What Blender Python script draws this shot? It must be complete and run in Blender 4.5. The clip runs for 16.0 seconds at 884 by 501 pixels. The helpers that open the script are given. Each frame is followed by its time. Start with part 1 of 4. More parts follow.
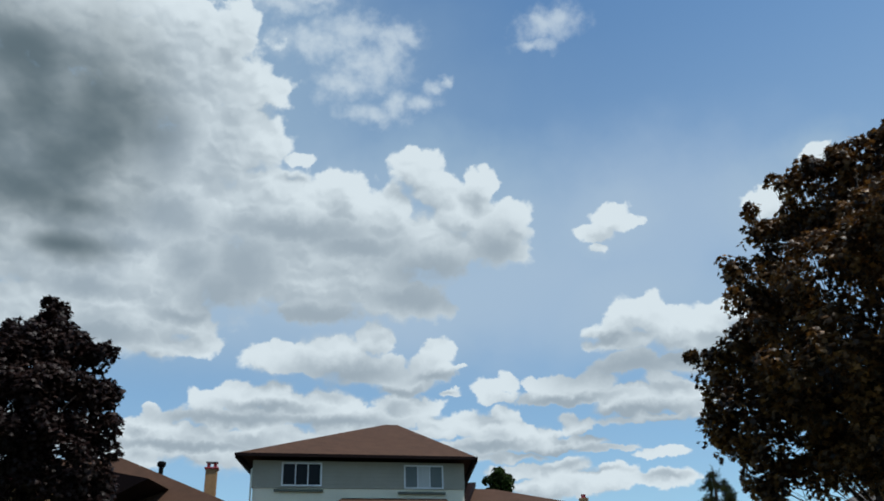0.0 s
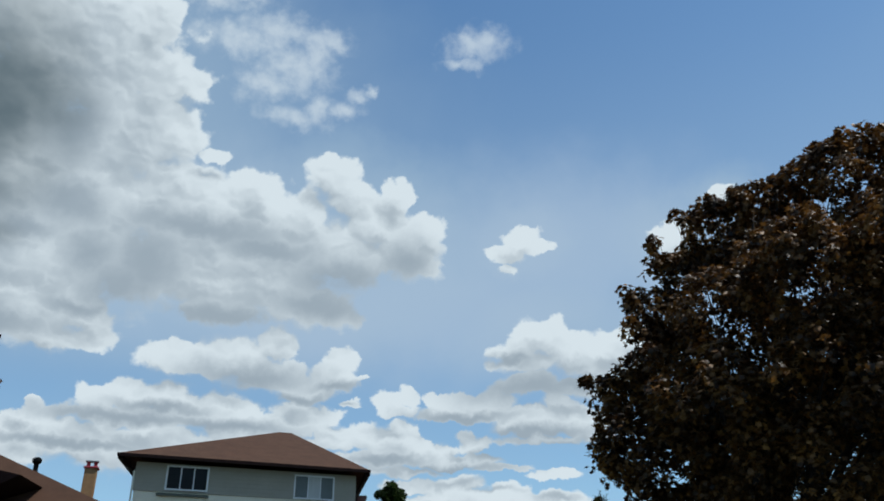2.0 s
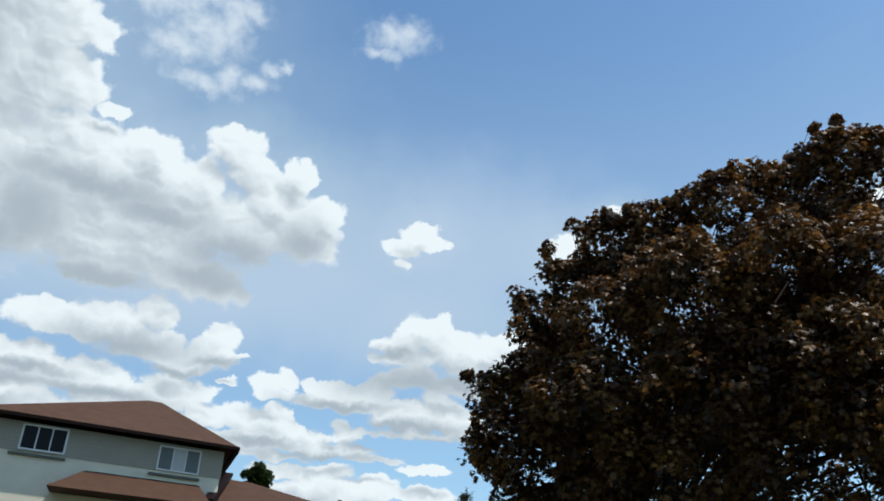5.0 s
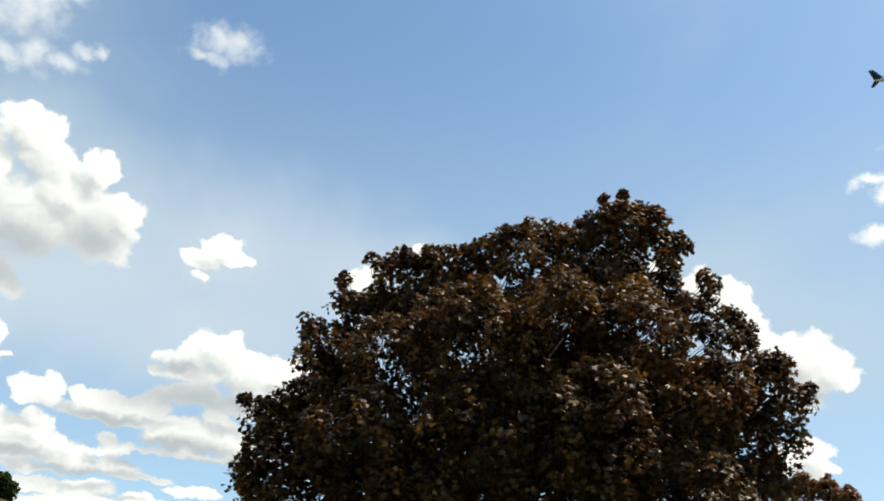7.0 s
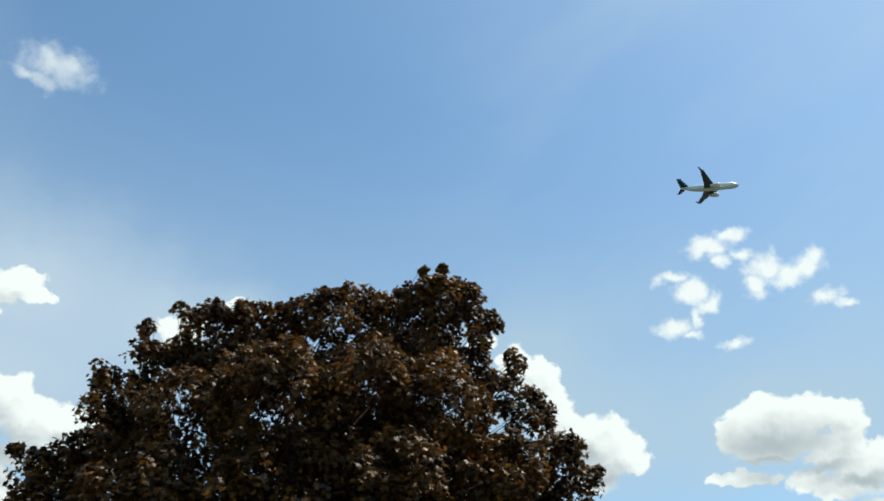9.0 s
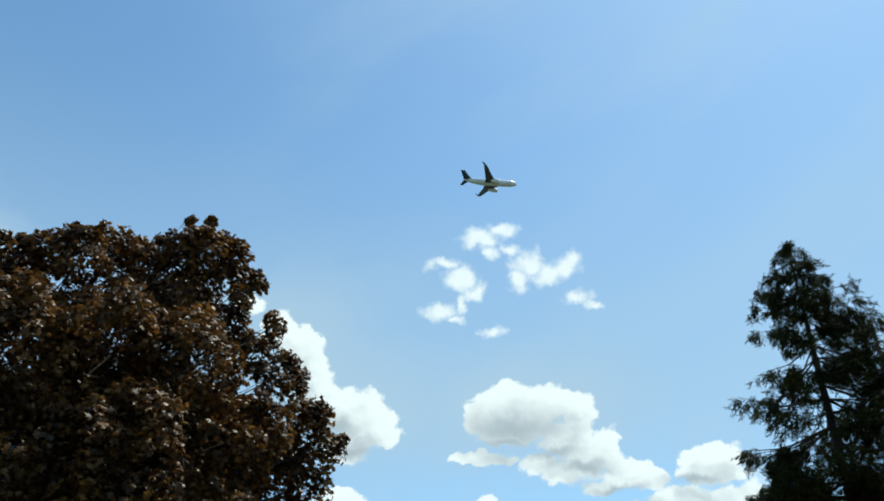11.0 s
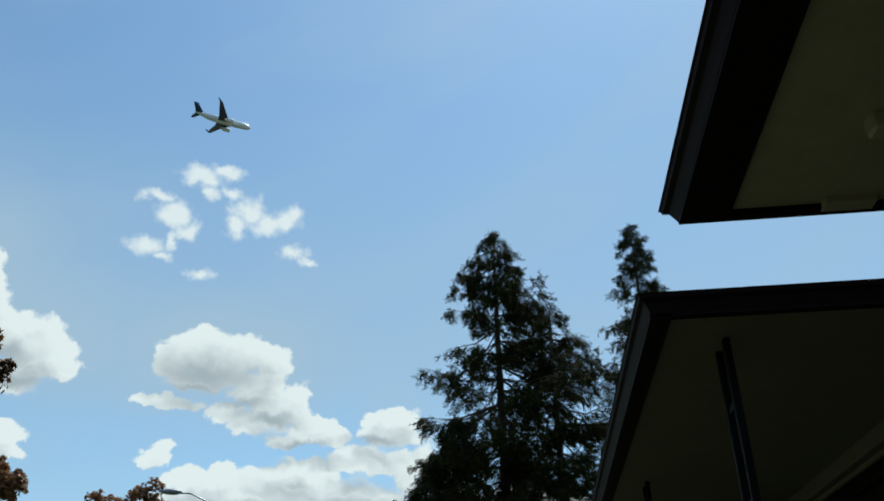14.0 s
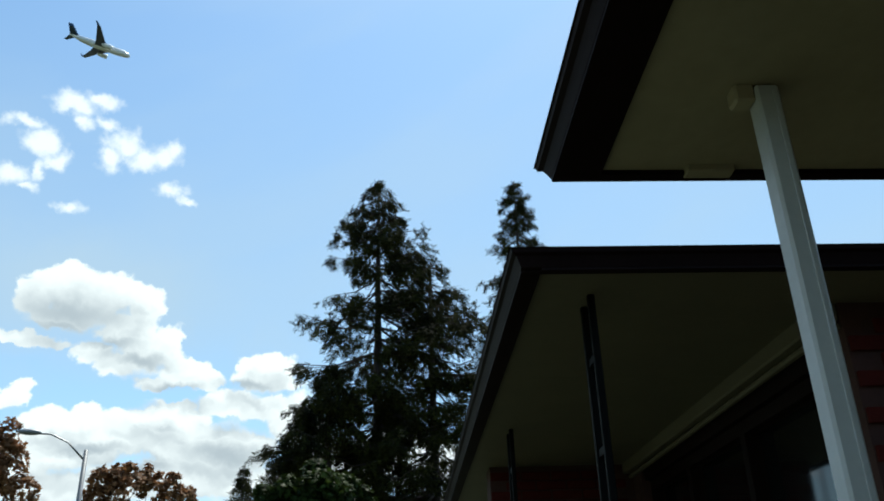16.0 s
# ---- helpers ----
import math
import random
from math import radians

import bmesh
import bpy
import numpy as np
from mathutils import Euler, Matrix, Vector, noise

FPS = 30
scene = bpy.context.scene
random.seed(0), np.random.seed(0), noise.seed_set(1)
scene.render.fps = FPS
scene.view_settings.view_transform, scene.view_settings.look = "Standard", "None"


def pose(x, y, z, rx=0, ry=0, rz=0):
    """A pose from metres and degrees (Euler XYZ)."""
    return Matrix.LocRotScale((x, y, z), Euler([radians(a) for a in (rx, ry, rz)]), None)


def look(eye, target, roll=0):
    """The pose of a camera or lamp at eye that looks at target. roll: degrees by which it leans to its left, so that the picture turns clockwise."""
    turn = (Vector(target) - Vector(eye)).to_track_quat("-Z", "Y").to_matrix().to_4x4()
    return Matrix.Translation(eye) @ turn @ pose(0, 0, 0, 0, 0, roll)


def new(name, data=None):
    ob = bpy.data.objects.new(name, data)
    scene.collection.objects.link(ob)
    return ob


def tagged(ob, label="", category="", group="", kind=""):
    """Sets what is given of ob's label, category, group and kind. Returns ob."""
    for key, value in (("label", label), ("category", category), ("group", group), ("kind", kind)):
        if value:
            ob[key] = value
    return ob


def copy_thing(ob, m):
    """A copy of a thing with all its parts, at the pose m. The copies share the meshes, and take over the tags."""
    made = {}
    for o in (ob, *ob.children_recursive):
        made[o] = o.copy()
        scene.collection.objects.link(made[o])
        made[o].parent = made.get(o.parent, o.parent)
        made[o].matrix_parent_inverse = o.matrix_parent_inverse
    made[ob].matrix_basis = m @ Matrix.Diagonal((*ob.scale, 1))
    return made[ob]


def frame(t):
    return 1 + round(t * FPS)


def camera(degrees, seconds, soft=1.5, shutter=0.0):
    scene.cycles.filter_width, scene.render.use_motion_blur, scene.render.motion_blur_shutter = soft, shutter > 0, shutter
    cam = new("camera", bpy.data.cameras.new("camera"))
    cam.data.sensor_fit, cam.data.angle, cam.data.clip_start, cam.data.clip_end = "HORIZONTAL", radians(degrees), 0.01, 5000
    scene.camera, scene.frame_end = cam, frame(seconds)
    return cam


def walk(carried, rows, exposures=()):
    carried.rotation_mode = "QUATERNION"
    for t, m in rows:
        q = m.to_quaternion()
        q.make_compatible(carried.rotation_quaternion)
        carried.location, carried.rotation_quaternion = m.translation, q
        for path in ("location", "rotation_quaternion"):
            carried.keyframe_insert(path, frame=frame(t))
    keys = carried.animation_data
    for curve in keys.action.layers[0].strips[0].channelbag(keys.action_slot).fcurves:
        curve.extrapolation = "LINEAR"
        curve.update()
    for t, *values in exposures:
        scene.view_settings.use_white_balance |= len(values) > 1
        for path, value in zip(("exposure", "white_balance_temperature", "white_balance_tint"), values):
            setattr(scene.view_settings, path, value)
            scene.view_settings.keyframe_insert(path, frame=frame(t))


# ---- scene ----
# camera -------------------------------------------------------------------
cam = camera(56.25, 16.0, soft=1.8)
ROWS = [
    (0.0, -0.000, -0.000, 1.600, 0.20, 25.11, 1.70),
    (0.5, 0.018, 0.024, 1.618, -1.77, 25.97, 0.82),
    (1.0, 0.037, 0.047, 1.625, -5.58, 25.98, -0.67),
    (1.5, 0.051, 0.068, 1.622, -6.10, 25.55, -0.13),
    (2.0, 0.067, 0.086, 1.621, -7.24, 25.88, 0.25),
    (2.5, 0.082, 0.104, 1.612, -7.08, 26.90, 0.45),
    (3.0, 0.098, 0.128, 1.599, -9.30, 25.19, -0.29),
    (5.5, 0.055, 0.131, 1.532, -19.29, 26.09, -2.77),
    (6.0, 0.087, 0.128, 1.531, -23.46, 27.60, -1.83),
    (6.5, 0.121, 0.112, 1.544, -27.98, 27.64, -2.38),
    (7.0, 0.147, 0.102, 1.571, -32.01, 28.41, -3.40),
    (7.5, 0.168, 0.088, 1.598, -35.74, 29.59, -3.66),
    (8.0, 0.184, 0.072, 1.610, -40.17, 31.00, -3.38),
    (10.5, 0.306, 0.018, 1.579, -54.43, 33.74, -0.25),
    (11.0, 0.333, 0.013, 1.589, -62.15, 31.86, -0.47),
    (11.5, 0.363, 0.012, 1.595, -69.61, 31.13, -1.25),
    (12.0, 0.375, 0.030, 1.607, -71.28, 32.32, -0.44),
    (12.5, 0.387, 0.028, 1.609, -75.09, 30.68, 0.21),
    (13.0, 0.382, 0.017, 1.606, -77.72, 29.79, 0.58),
    (13.5, 0.376, 0.012, 1.600, -80.09, 29.22, 0.14),
    (14.0, 0.371, 0.003, 1.593, -83.63, 28.78, 0.82),
    (14.5, 0.364, -0.011, 1.588, -87.84, 27.92, 1.60),
    (15.0, 0.359, -0.024, 1.585, -91.84, 26.61, 1.69),
    (15.5, 0.358, -0.024, 1.582, -91.40, 26.21, 1.73),
    (16.0, 0.371, -0.020, 1.582, -92.15, 25.14, 1.67),
]
EXPOSURES = [(0.0, -0.18, 6080, 7), (3.0, -0.2, 6050, 7), (5.5, 0.2, 6450, 9), (7.0, 0.36, 7100, 10), (8.0, 0.31, 7000, 8), (10.5, 0.12, 6250, 0), (11.0, 0.2, 6250, 0), (11.5, -0.10, 6150, 0),
             (12.5, -0.14, 6150, 0), (14.0, -0.04, 6300, 2), (14.5, 0.18, 6450, 3), (16.0, 0.36, 6400, 4)]
walk(cam, [(t, pose(x, y, z, 90 + pitch, roll, yaw)) for t, x, y, z, yaw, pitch, roll in ROWS], EXPOSURES)

# sun and sky ----------------------------------------------------------------
SUN_AZ, SUN_EL = radians(107), radians(64)
sun_dir = Vector((math.sin(SUN_AZ) * math.cos(SUN_EL), math.cos(SUN_AZ) * math.cos(SUN_EL), math.sin(SUN_EL)))
sun = new("sun", bpy.data.lights.new("sun", "SUN"))
sun.data.energy, sun.data.angle, sun.data.color = 5.0, radians(0.53), (1.0, 0.95, 0.87)
sun.matrix_world = look(sun_dir * 50, (0, 0, 0))

# cumulus clouds of the sky: azimuth and elevation of each billow, and its half widths, in degrees
CLOUDS = {
    "grey_bank": [(-31.2, 36.8, 12.0, 3.6), (-20.2, 38.4, 5.2, 3.1), (-16.2, 39.0, 2.0, 2.1), (-15.4, 35.2, 3.3, 1.6), (-13.2, 35.6, 1.6, 1.1), (-16.4, 32.7, 4.7, 2.6), (-13.3, 31.9, 2.4, 1.3), (-10.6, 31.3, 1.5, 0.5), (-20.1, 28.5, 6.7, 4.0), (-29.7, 30.5, 11.6, 6.1), (-27.6, 24.1, 8.9, 4.2), (-21.6, 22.8, 4.4, 2.2), (-18.9, 22.3, 2.3, 1.8), (-18.0, 24.6, 5.1, 3.0), (-23.3, 19.3, 7.0, 2.1), (-19.9, 18.5, 3.6, 1.5), (-16.9, 18.4, 2.1, 0.9), (-27.4, 19.2, 5.3, 3.1), (-17.9, 20.2, 2.6, 1.5), (-33.8, 27.1, 4.7, 12.8), (-19.9, 35.9, 7.2, 4.6), (-17.1, 31.1, 5.8, 3.0), (-23.5, 25.5, 9.2, 5.4), (-22.8, 20.6, 7.8, 3.0)],
    "main_cumulus": [(-1.2, 30.7, 2.3, 1.5), (0.1, 29.4, 2.5, 1.7), (-7.0, 29.2, 2.2, 1.5), (-3.4, 28.2, 2.6, 1.7), (3.9, 29.6, 1.4, 1.2), (6.0, 27.5, 1.8, 0.9), (-12.6, 28.9, 4.7, 1.7), (2.3, 27.7, 3.5, 1.9), (-15.0, 27.2, 4.9, 3.0), (-9.9, 26.7, 7.6, 2.7), (-4.7, 25.7, 8.1, 2.3), (-0.4, 25.3, 5.6, 2.3), (-6.8, 22.6, 5.8, 1.9), (-8.8, 21.0, 4.9, 1.2), (-3.0, 21.8, 4.6, 1.7), (-13.0, 22.7, 4.8, 2.3), (4.1, 25.5, 3.2, 1.9), (-11.4, 23.6, 8.2, 3.2), (-5.6, 23.8, 6.3, 2.3)],
    "low_row": [(-4.7, 19.1, 1.7, 1.2), (-7.1, 18.3, 2.4, 1.1), (-11.9, 17.9, 2.3, 1.1), (-9.5, 17.4, 3.5, 1.1), (-0.2, 18.1, 1.5, 1.0), (-0.7, 16.9, 1.8, 1.1), (-5.5, 17.2, 3.6, 1.2), (-2.3, 16.0, 2.4, 0.8), (1.0, 16.9, 1.0, 0.2)],
    "lower_row": [(-13.6, 15.0, 2.6, 1.1), (-11.3, 15.4, 1.7, 1.1), (-15.8, 14.6, 1.7, 1.0), (-8.6, 14.7, 4.3, 1.1), (-2.3, 14.7, 2.8, 0.8), (-3.5, 13.8, 3.9, 0.9), (-12.7, 13.6, 6.7, 0.9), (-19.5, 12.6, 2.1, 0.8), (-18.7, 13.4, 0.9, 0.5), (-19.7, 14.0, 0.7, 0.4), (-17.0, 12.4, 4.6, 0.9), (-10.8, 12.1, 4.1, 1.3), (-20.1, 11.4, 2.7, 1.2), (-14.4, 11.5, 5.4, 1.4), (-6.2, 13.1, 3.9, 1.1), (0.5, 15.4, 0.8, 0.3), (-29.9, 12.1, 8.9, 1.6), (-30.5, 9.5, 8.6, 1.9)],
    "right_cumulus": [(14.1, 19.6, 2.1, 1.4), (15.3, 19.9, 1.7, 1.1), (12.8, 18.8, 1.8, 1.1), (16.7, 18.8, 2.3, 1.3), (19.8, 18.9, 2.2, 1.0), (21.4, 19.3, 1.4, 0.9), (18.1, 17.7, 3.3, 1.1), (13.5, 18.0, 2.7, 0.8), (20.6, 17.3, 2.9, 1.3), (13.7, 16.6, 3.2, 1.0), (16.7, 16.3, 3.0, 0.8)],
    "right_row": [(5.1, 15.8, 0.9, 0.7), (3.7, 15.3, 1.4, 0.7), (7.3, 15.3, 1.4, 0.8), (9.3, 15.5, 1.9, 0.8), (11.0, 15.2, 2.1, 0.9), (13.0, 14.5, 2.3, 0.7), (15.7, 14.8, 2.0, 0.9), (17.3, 14.4, 1.8, 1.1), (8.8, 14.6, 4.3, 0.6), (14.4, 13.8, 4.5, 0.8), (17.7, 13.3, 2.2, 0.7), (4.1, 14.9, 1.8, 0.5), (14.3, 12.9, 4.4, 0.4)],
    "horizon_row": [(2.4, 13.2, 2.0, 1.2), (4.0, 13.4, 1.8, 1.0), (0.0, 13.1, 1.8, 0.9), (4.7, 12.4, 2.3, 1.0), (6.6, 12.1, 1.9, 0.8), (9.0, 13.3, 0.8, 0.6), (9.7, 12.7, 1.3, 0.7), (8.5, 11.6, 3.4, 0.5), (2.7, 11.7, 4.3, 0.8), (-1.5, 12.6, 1.6, 0.7), (11.1, 11.1, 2.2, 0.3), (7.9, 9.9, 2.3, 0.8), (11.2, 9.1, 2.2, 0.9), (5.3, 10.0, 2.3, 0.5), (8.2, 8.8, 4.5, 0.9), (14.5, 8.9, 2.5, 0.7), (4.6, 10.9, 2.7, 0.4), (15.1, 10.6, 2.2, 0.4)],
    "lone_puff": [(13.6, 26.4, 1.7, 1.0), (12.0, 25.6, 1.7, 0.8), (15.1, 26.1, 1.0, 0.5), (12.2, 24.5, 0.7, 0.4)],
    "behind_crown": [(24.6, 25.7, 1.6, 1.1), (28.3, 27.7, 1.2, 0.7)],
    "small_top": [(11.6, 39.9, 1.4, 0.9), (10.1, 39.9, 1.8, 0.8), (9.0, 38.7, 1.4, 0.3)],
    "torn_shreds": [(-9.7, 39.0, 3.8, 1.0), (-6.8, 39.9, 2.7, 0.9), (-3.4, 39.8, 2.2, 0.7), (-1.7, 39.6, 1.0, 0.5), (-5.3, 37.6, 2.9, 1.3), (-7.2, 36.4, 1.9, 0.9), (-3.4, 38.5, 1.2, 1.5), (-4.8, 34.4, 2.3, 0.6), (-2.9, 35.3, 0.9, 0.6), (-0.8, 35.3, 1.2, 0.5), (0.4, 36.1, 0.9, 0.4), (1.7, 36.6, 0.3, 0.4), (-12.7, 41.3, 3.8, 0.5), (-9.8, 41.7, 2.0, 0.3)],
    "shred_cluster": [(66.8, 33.3, 1.4, 0.5), (64.9, 32.6, 1.8, 0.8), (65.8, 31.8, 1.0, 0.5), (68.9, 30.9, 1.7, 1.0), (68.0, 29.6, 1.1, 0.8), (70.2, 30.1, 1.8, 0.8), (71.6, 30.4, 1.3, 0.7), (72.5, 30.9, 0.7, 0.6), (67.4, 31.9, 0.8, 0.5), (61.9, 30.8, 1.3, 0.4), (63.3, 29.9, 1.4, 0.8), (64.4, 29.1, 0.8, 0.7), (61.9, 27.6, 1.4, 0.7), (63.0, 27.0, 0.8, 0.3), (65.7, 26.2, 1.1, 0.4), (72.5, 28.3, 1.2, 0.5), (73.7, 27.6, 0.7, 0.3), (63.5, 28.1, 0.4, 0.8)],
    "beside_crown": [(51.6, 24.6, 1.7, 1.9), (52.6, 23.5, 0.9, 1.1), (50.0, 25.6, 1.2, 1.5), (47.1, 27.0, 1.2, 0.9), (54.5, 20.6, 2.2, 1.9), (56.5, 19.9, 2.4, 1.9), (58.2, 19.3, 1.1, 1.0), (55.4, 18.4, 2.4, 1.1), (54.9, 15.1, 1.3, 0.6), (52.8, 21.6, 2.0, 2.2)],
    "round_cumulus": [(66.8, 21.7, 2.7, 1.0), (70.2, 21.6, 2.2, 1.0), (67.9, 20.8, 3.6, 1.5), (64.7, 20.3, 1.4, 1.3), (71.6, 20.5, 1.5, 1.3), (73.7, 18.5, 1.1, 1.0), (66.7, 19.3, 3.0, 0.9), (70.6, 19.0, 2.4, 1.3), (64.2, 17.9, 1.5, 0.5), (65.8, 17.7, 2.4, 0.4), (69.0, 17.4, 1.6, 0.8), (72.5, 17.5, 2.3, 1.4), (70.8, 16.6, 1.9, 1.0), (74.6, 16.5, 1.9, 1.0), (76.1, 16.0, 1.5, 0.8), (73.0, 15.7, 1.5, 0.5)],
    "east_bank": [(65.0, 14.9, 1.0, 0.6), (64.5, 14.3, 1.3, 0.8), (80.9, 17.1, 1.8, 1.1), (79.0, 17.0, 0.8, 0.6), (80.2, 16.0, 2.3, 0.9), (74.4, 14.3, 2.2, 0.5), (74.1, 13.4, 3.6, 1.2), (78.4, 14.3, 3.0, 0.9), (80.7, 14.5, 1.5, 0.7), (69.0, 12.9, 3.7, 1.0), (72.2, 12.1, 4.8, 1.4), (68.3, 11.2, 4.5, 1.5), (77.9, 11.9, 5.1, 1.6), (76.3, 10.1, 5.7, 1.6), (66.7, 9.1, 3.7, 1.3), (71.2, 9.3, 5.0, 1.3), (82.3, 13.1, 1.9, 2.2), (83.9, 10.9, 2.3, 2.2), (89.2, 10.8, 5.4, 2.6), (96.8, 9.1, 5.7, 2.5)],
    "low_puffs": [(54.9, 14.7, 1.7, 0.8), (54.6, 13.6, 2.0, 0.7)],
}
# their sunless undersides and folds, in the same way
BASES = {
    "rain_core": [(-30.1, 32.2, 5.3, 3.3), (-27.5, 29.2, 3.9, 3.8), (-28.9, 26.8, 4.8, 2.1), (-33.6, 28.9, 4.8, 6.5), (-26.3, 26.5, 2.5, 1.2), (-26.5, 23.9, 3.1, 0.9), (-31.8, 34.9, 6.0, 2.9), (-25.9, 32.4, 4.6, 5.5)],
    "bank_folds": [(-22.2, 24.5, 1.7, 0.8), (-24.7, 21.5, 2.5, 0.8), (-19.8, 26.3, 2.3, 1.5), (-17.8, 23.5, 1.9, 1.3), (-15.7, 21.8, 2.3, 1.5), (-20.5, 31.4, 2.0, 2.2), (-17.9, 20.3, 2.3, 0.5), (-23.5, 18.6, 3.8, 0.6)],
    "main_bases": [(-10.7, 26.4, 5.5, 0.8), (-6.0, 25.5, 3.4, 0.7), (-0.3, 23.7, 3.6, 1.3), (-1.6, 21.8, 3.4, 1.0), (-8.8, 20.5, 4.5, 0.8), (-13.9, 23.8, 2.4, 1.9), (4.3, 25.1, 1.7, 1.2)],
    "row_bases": [(-6.3, 16.8, 3.2, 0.7), (-8.6, 16.1, 3.5, 0.4), (-3.1, 15.6, 2.0, 0.3), (-13.9, 13.6, 4.5, 0.4), (-17.0, 11.8, 4.3, 0.3), (-7.0, 13.5, 3.5, 0.4), (-11.6, 14.4, 2.3, 0.3), (-0.3, 16.4, 1.6, 0.3)],
    "right_bases": [(13.6, 16.3, 3.8, 0.9), (17.1, 16.5, 3.0, 0.5), (20.1, 16.5, 2.2, 0.5), (8.8, 14.5, 3.1, 0.3), (13.3, 13.4, 4.1, 0.4), (16.1, 12.4, 2.9, 0.4), (7.7, 11.1, 3.4, 0.3), (3.5, 11.6, 2.3, 0.3), (10.8, 11.9, 1.5, 0.3), (12.5, 18.3, 1.6, 0.3)],
    "east_bases": [(67.2, 19.7, 2.6, 0.9), (66.7, 18.7, 2.0, 0.4), (70.0, 18.0, 1.4, 0.4), (71.9, 17.0, 1.4, 0.4), (77.9, 11.3, 2.5, 0.6), (72.7, 10.3, 1.7, 0.3), (82.4, 11.6, 1.5, 0.9), (69.6, 11.3, 2.0, 0.3), (79.1, 15.6, 1.5, 0.3), (73.9, 15.4, 1.4, 0.3)],
    "crown_bases": [(55.5, 18.1, 1.8, 0.4), (54.2, 19.5, 1.6, 0.6)],
}
# thin milky haze beside the large clouds
MISTS = {
    "mists": [(7.4, 21.8, 13.4, 4.6), (16.2, 25.5, 11.9, 5.6), (-3.1, 20.6, 10.3, 3.1), (-11.5, 24.7, 14.2, 5.7)],
}


def sky_world():
    world = bpy.data.worlds.new("sky")
    scene.world = world
    world.use_nodes = True
    nt = world.node_tree
    nt.nodes.clear()

    def node(kind, ins=(), **props):
        n = nt.nodes.new(kind)
        for k, v in props.items():
            setattr(n, k, v)
        for i, v in enumerate(ins):
            if v is None:
                continue
            if isinstance(v, bpy.types.NodeSocket):
                nt.links.new(v, n.inputs[i])
            else:
                n.inputs[i].default_value = v
        return n

    def maths(op, *ins):
        return node("ShaderNodeMath", ins, operation=op).outputs[0]

    def vmaths(op, *ins):
        return node("ShaderNodeVectorMath", ins, operation=op).outputs[0]

    def fbm(vec, scale, detail, rough):
        n = node("ShaderNodeTexNoise")
        nt.links.new(vec, n.inputs["Vector"])
        n.inputs["Scale"].default_value, n.inputs["Detail"].default_value, n.inputs["Roughness"].default_value = scale, detail, rough
        return n

    def step(v, lo, hi):
        n = node("ShaderNodeMapRange", interpolation_type="SMOOTHSTEP")
        nt.links.new(v, n.inputs["Value"])
        n.inputs["From Min"].default_value, n.inputs["From Max"].default_value = lo, hi
        return n.outputs["Result"]

    way = node("ShaderNodeTexCoord").outputs["Generated"]
    sep = node("ShaderNodeSeparateXYZ", (way,))
    az = maths("MULTIPLY", maths("ARCTAN2", sep.outputs[0], sep.outputs[1]), 180 / math.pi)
    el = maths("MULTIPLY", maths("ARCSINE", sep.outputs[2]), 180 / math.pi)
    here = node("ShaderNodeCombineXYZ", (az, el, 0.0)).outputs[0]
    wide = fbm(way, 14.0, 2.0, 0.5).outputs["Color"]
    fine = fbm(way, 55.0, 5.0, 0.55).outputs["Color"]
    bent = vmaths("MULTIPLY_ADD", wide, (1.7, 1.3, 0.0), here)
    bent = vmaths("MULTIPLY_ADD", fine, (1.5, 1.2, 0.0), bent)
    bent = vmaths("SUBTRACT", bent, (1.6, 1.25, 0.0))

    def field(at, names, k=0.22, grow=1.07):
        total = None
        for name in names:
            for a, e, ra, re in (CLOUDS.get(name) or BASES.get(name) or MISTS[name]):
                ra, re = ra * grow, re * grow * 1.04
                q = vmaths("MULTIPLY_ADD", at, (1 / ra, 1 / re, 0.0), (-a / ra, -e / re, 0.0))
                d = node("ShaderNodeVectorMath", (q,), operation="LENGTH").outputs["Value"]
                total = d if total is None else maths("SMOOTH_MIN", total, d, k)
        return maths("SUBTRACT", 1.0, total)

    thick = [n for n in CLOUDS if n not in THIN + SHREDS]
    body = field(bent, thick)
    above = field(vmaths("ADD", bent, (0.5, 1.5, 0.0)), thick)
    gauze = field(bent, THIN)
    shreds = field(bent, SHREDS)
    rain = field(here, ("rain_core",), 0.4, 1.35)
    mist = field(bent, ("mists",), 0.5)
    folds = field(bent, [n for n in BASES if n != "rain_core"], 0.3)
    relief = maths("SUBTRACT", fbm(way, 60.0, 6.0, 0.6).outputs[0], 0.5)
    swell = maths("SUBTRACT", fbm(way, 16.0, 3.0, 0.5).outputs[0], 0.5)

    def lumps(at, scale):
        n = node("ShaderNodeTexVoronoi", voronoi_dimensions="2D", feature="SMOOTH_F1")
        nt.links.new(at, n.inputs["Vector"])
        n.inputs["Scale"].default_value, n.inputs["Smoothness"].default_value = scale, 0.35
        return maths("SUBTRACT", 0.5, n.outputs["Distance"])

    stretched = vmaths("MULTIPLY", bent, (0.8, 1.15, 0.0))
    lump = lumps(stretched, 0.42)
    lump_up = lumps(vmaths("ADD", stretched, (0.25, 0.75, 0.0)), 0.42)
    small = lumps(stretched, 1.05)
    small_up = lumps(vmaths("ADD", stretched, (0.1, 0.32, 0.0)), 1.05)
    # crisp sunlit tops, soft ragged bases
    lean = node("ShaderNodeClamp", (maths("SUBTRACT", above, body), 0.0, 1.0)).outputs[0]
    width = maths("MULTIPLY_ADD", lean, 0.7, 0.22)
    edge = node("ShaderNodeMapRange", interpolation_type="SMOOTHSTEP")
    mass = maths("MULTIPLY_ADD", small, 0.22, maths("MULTIPLY_ADD", lump, 0.42, body))
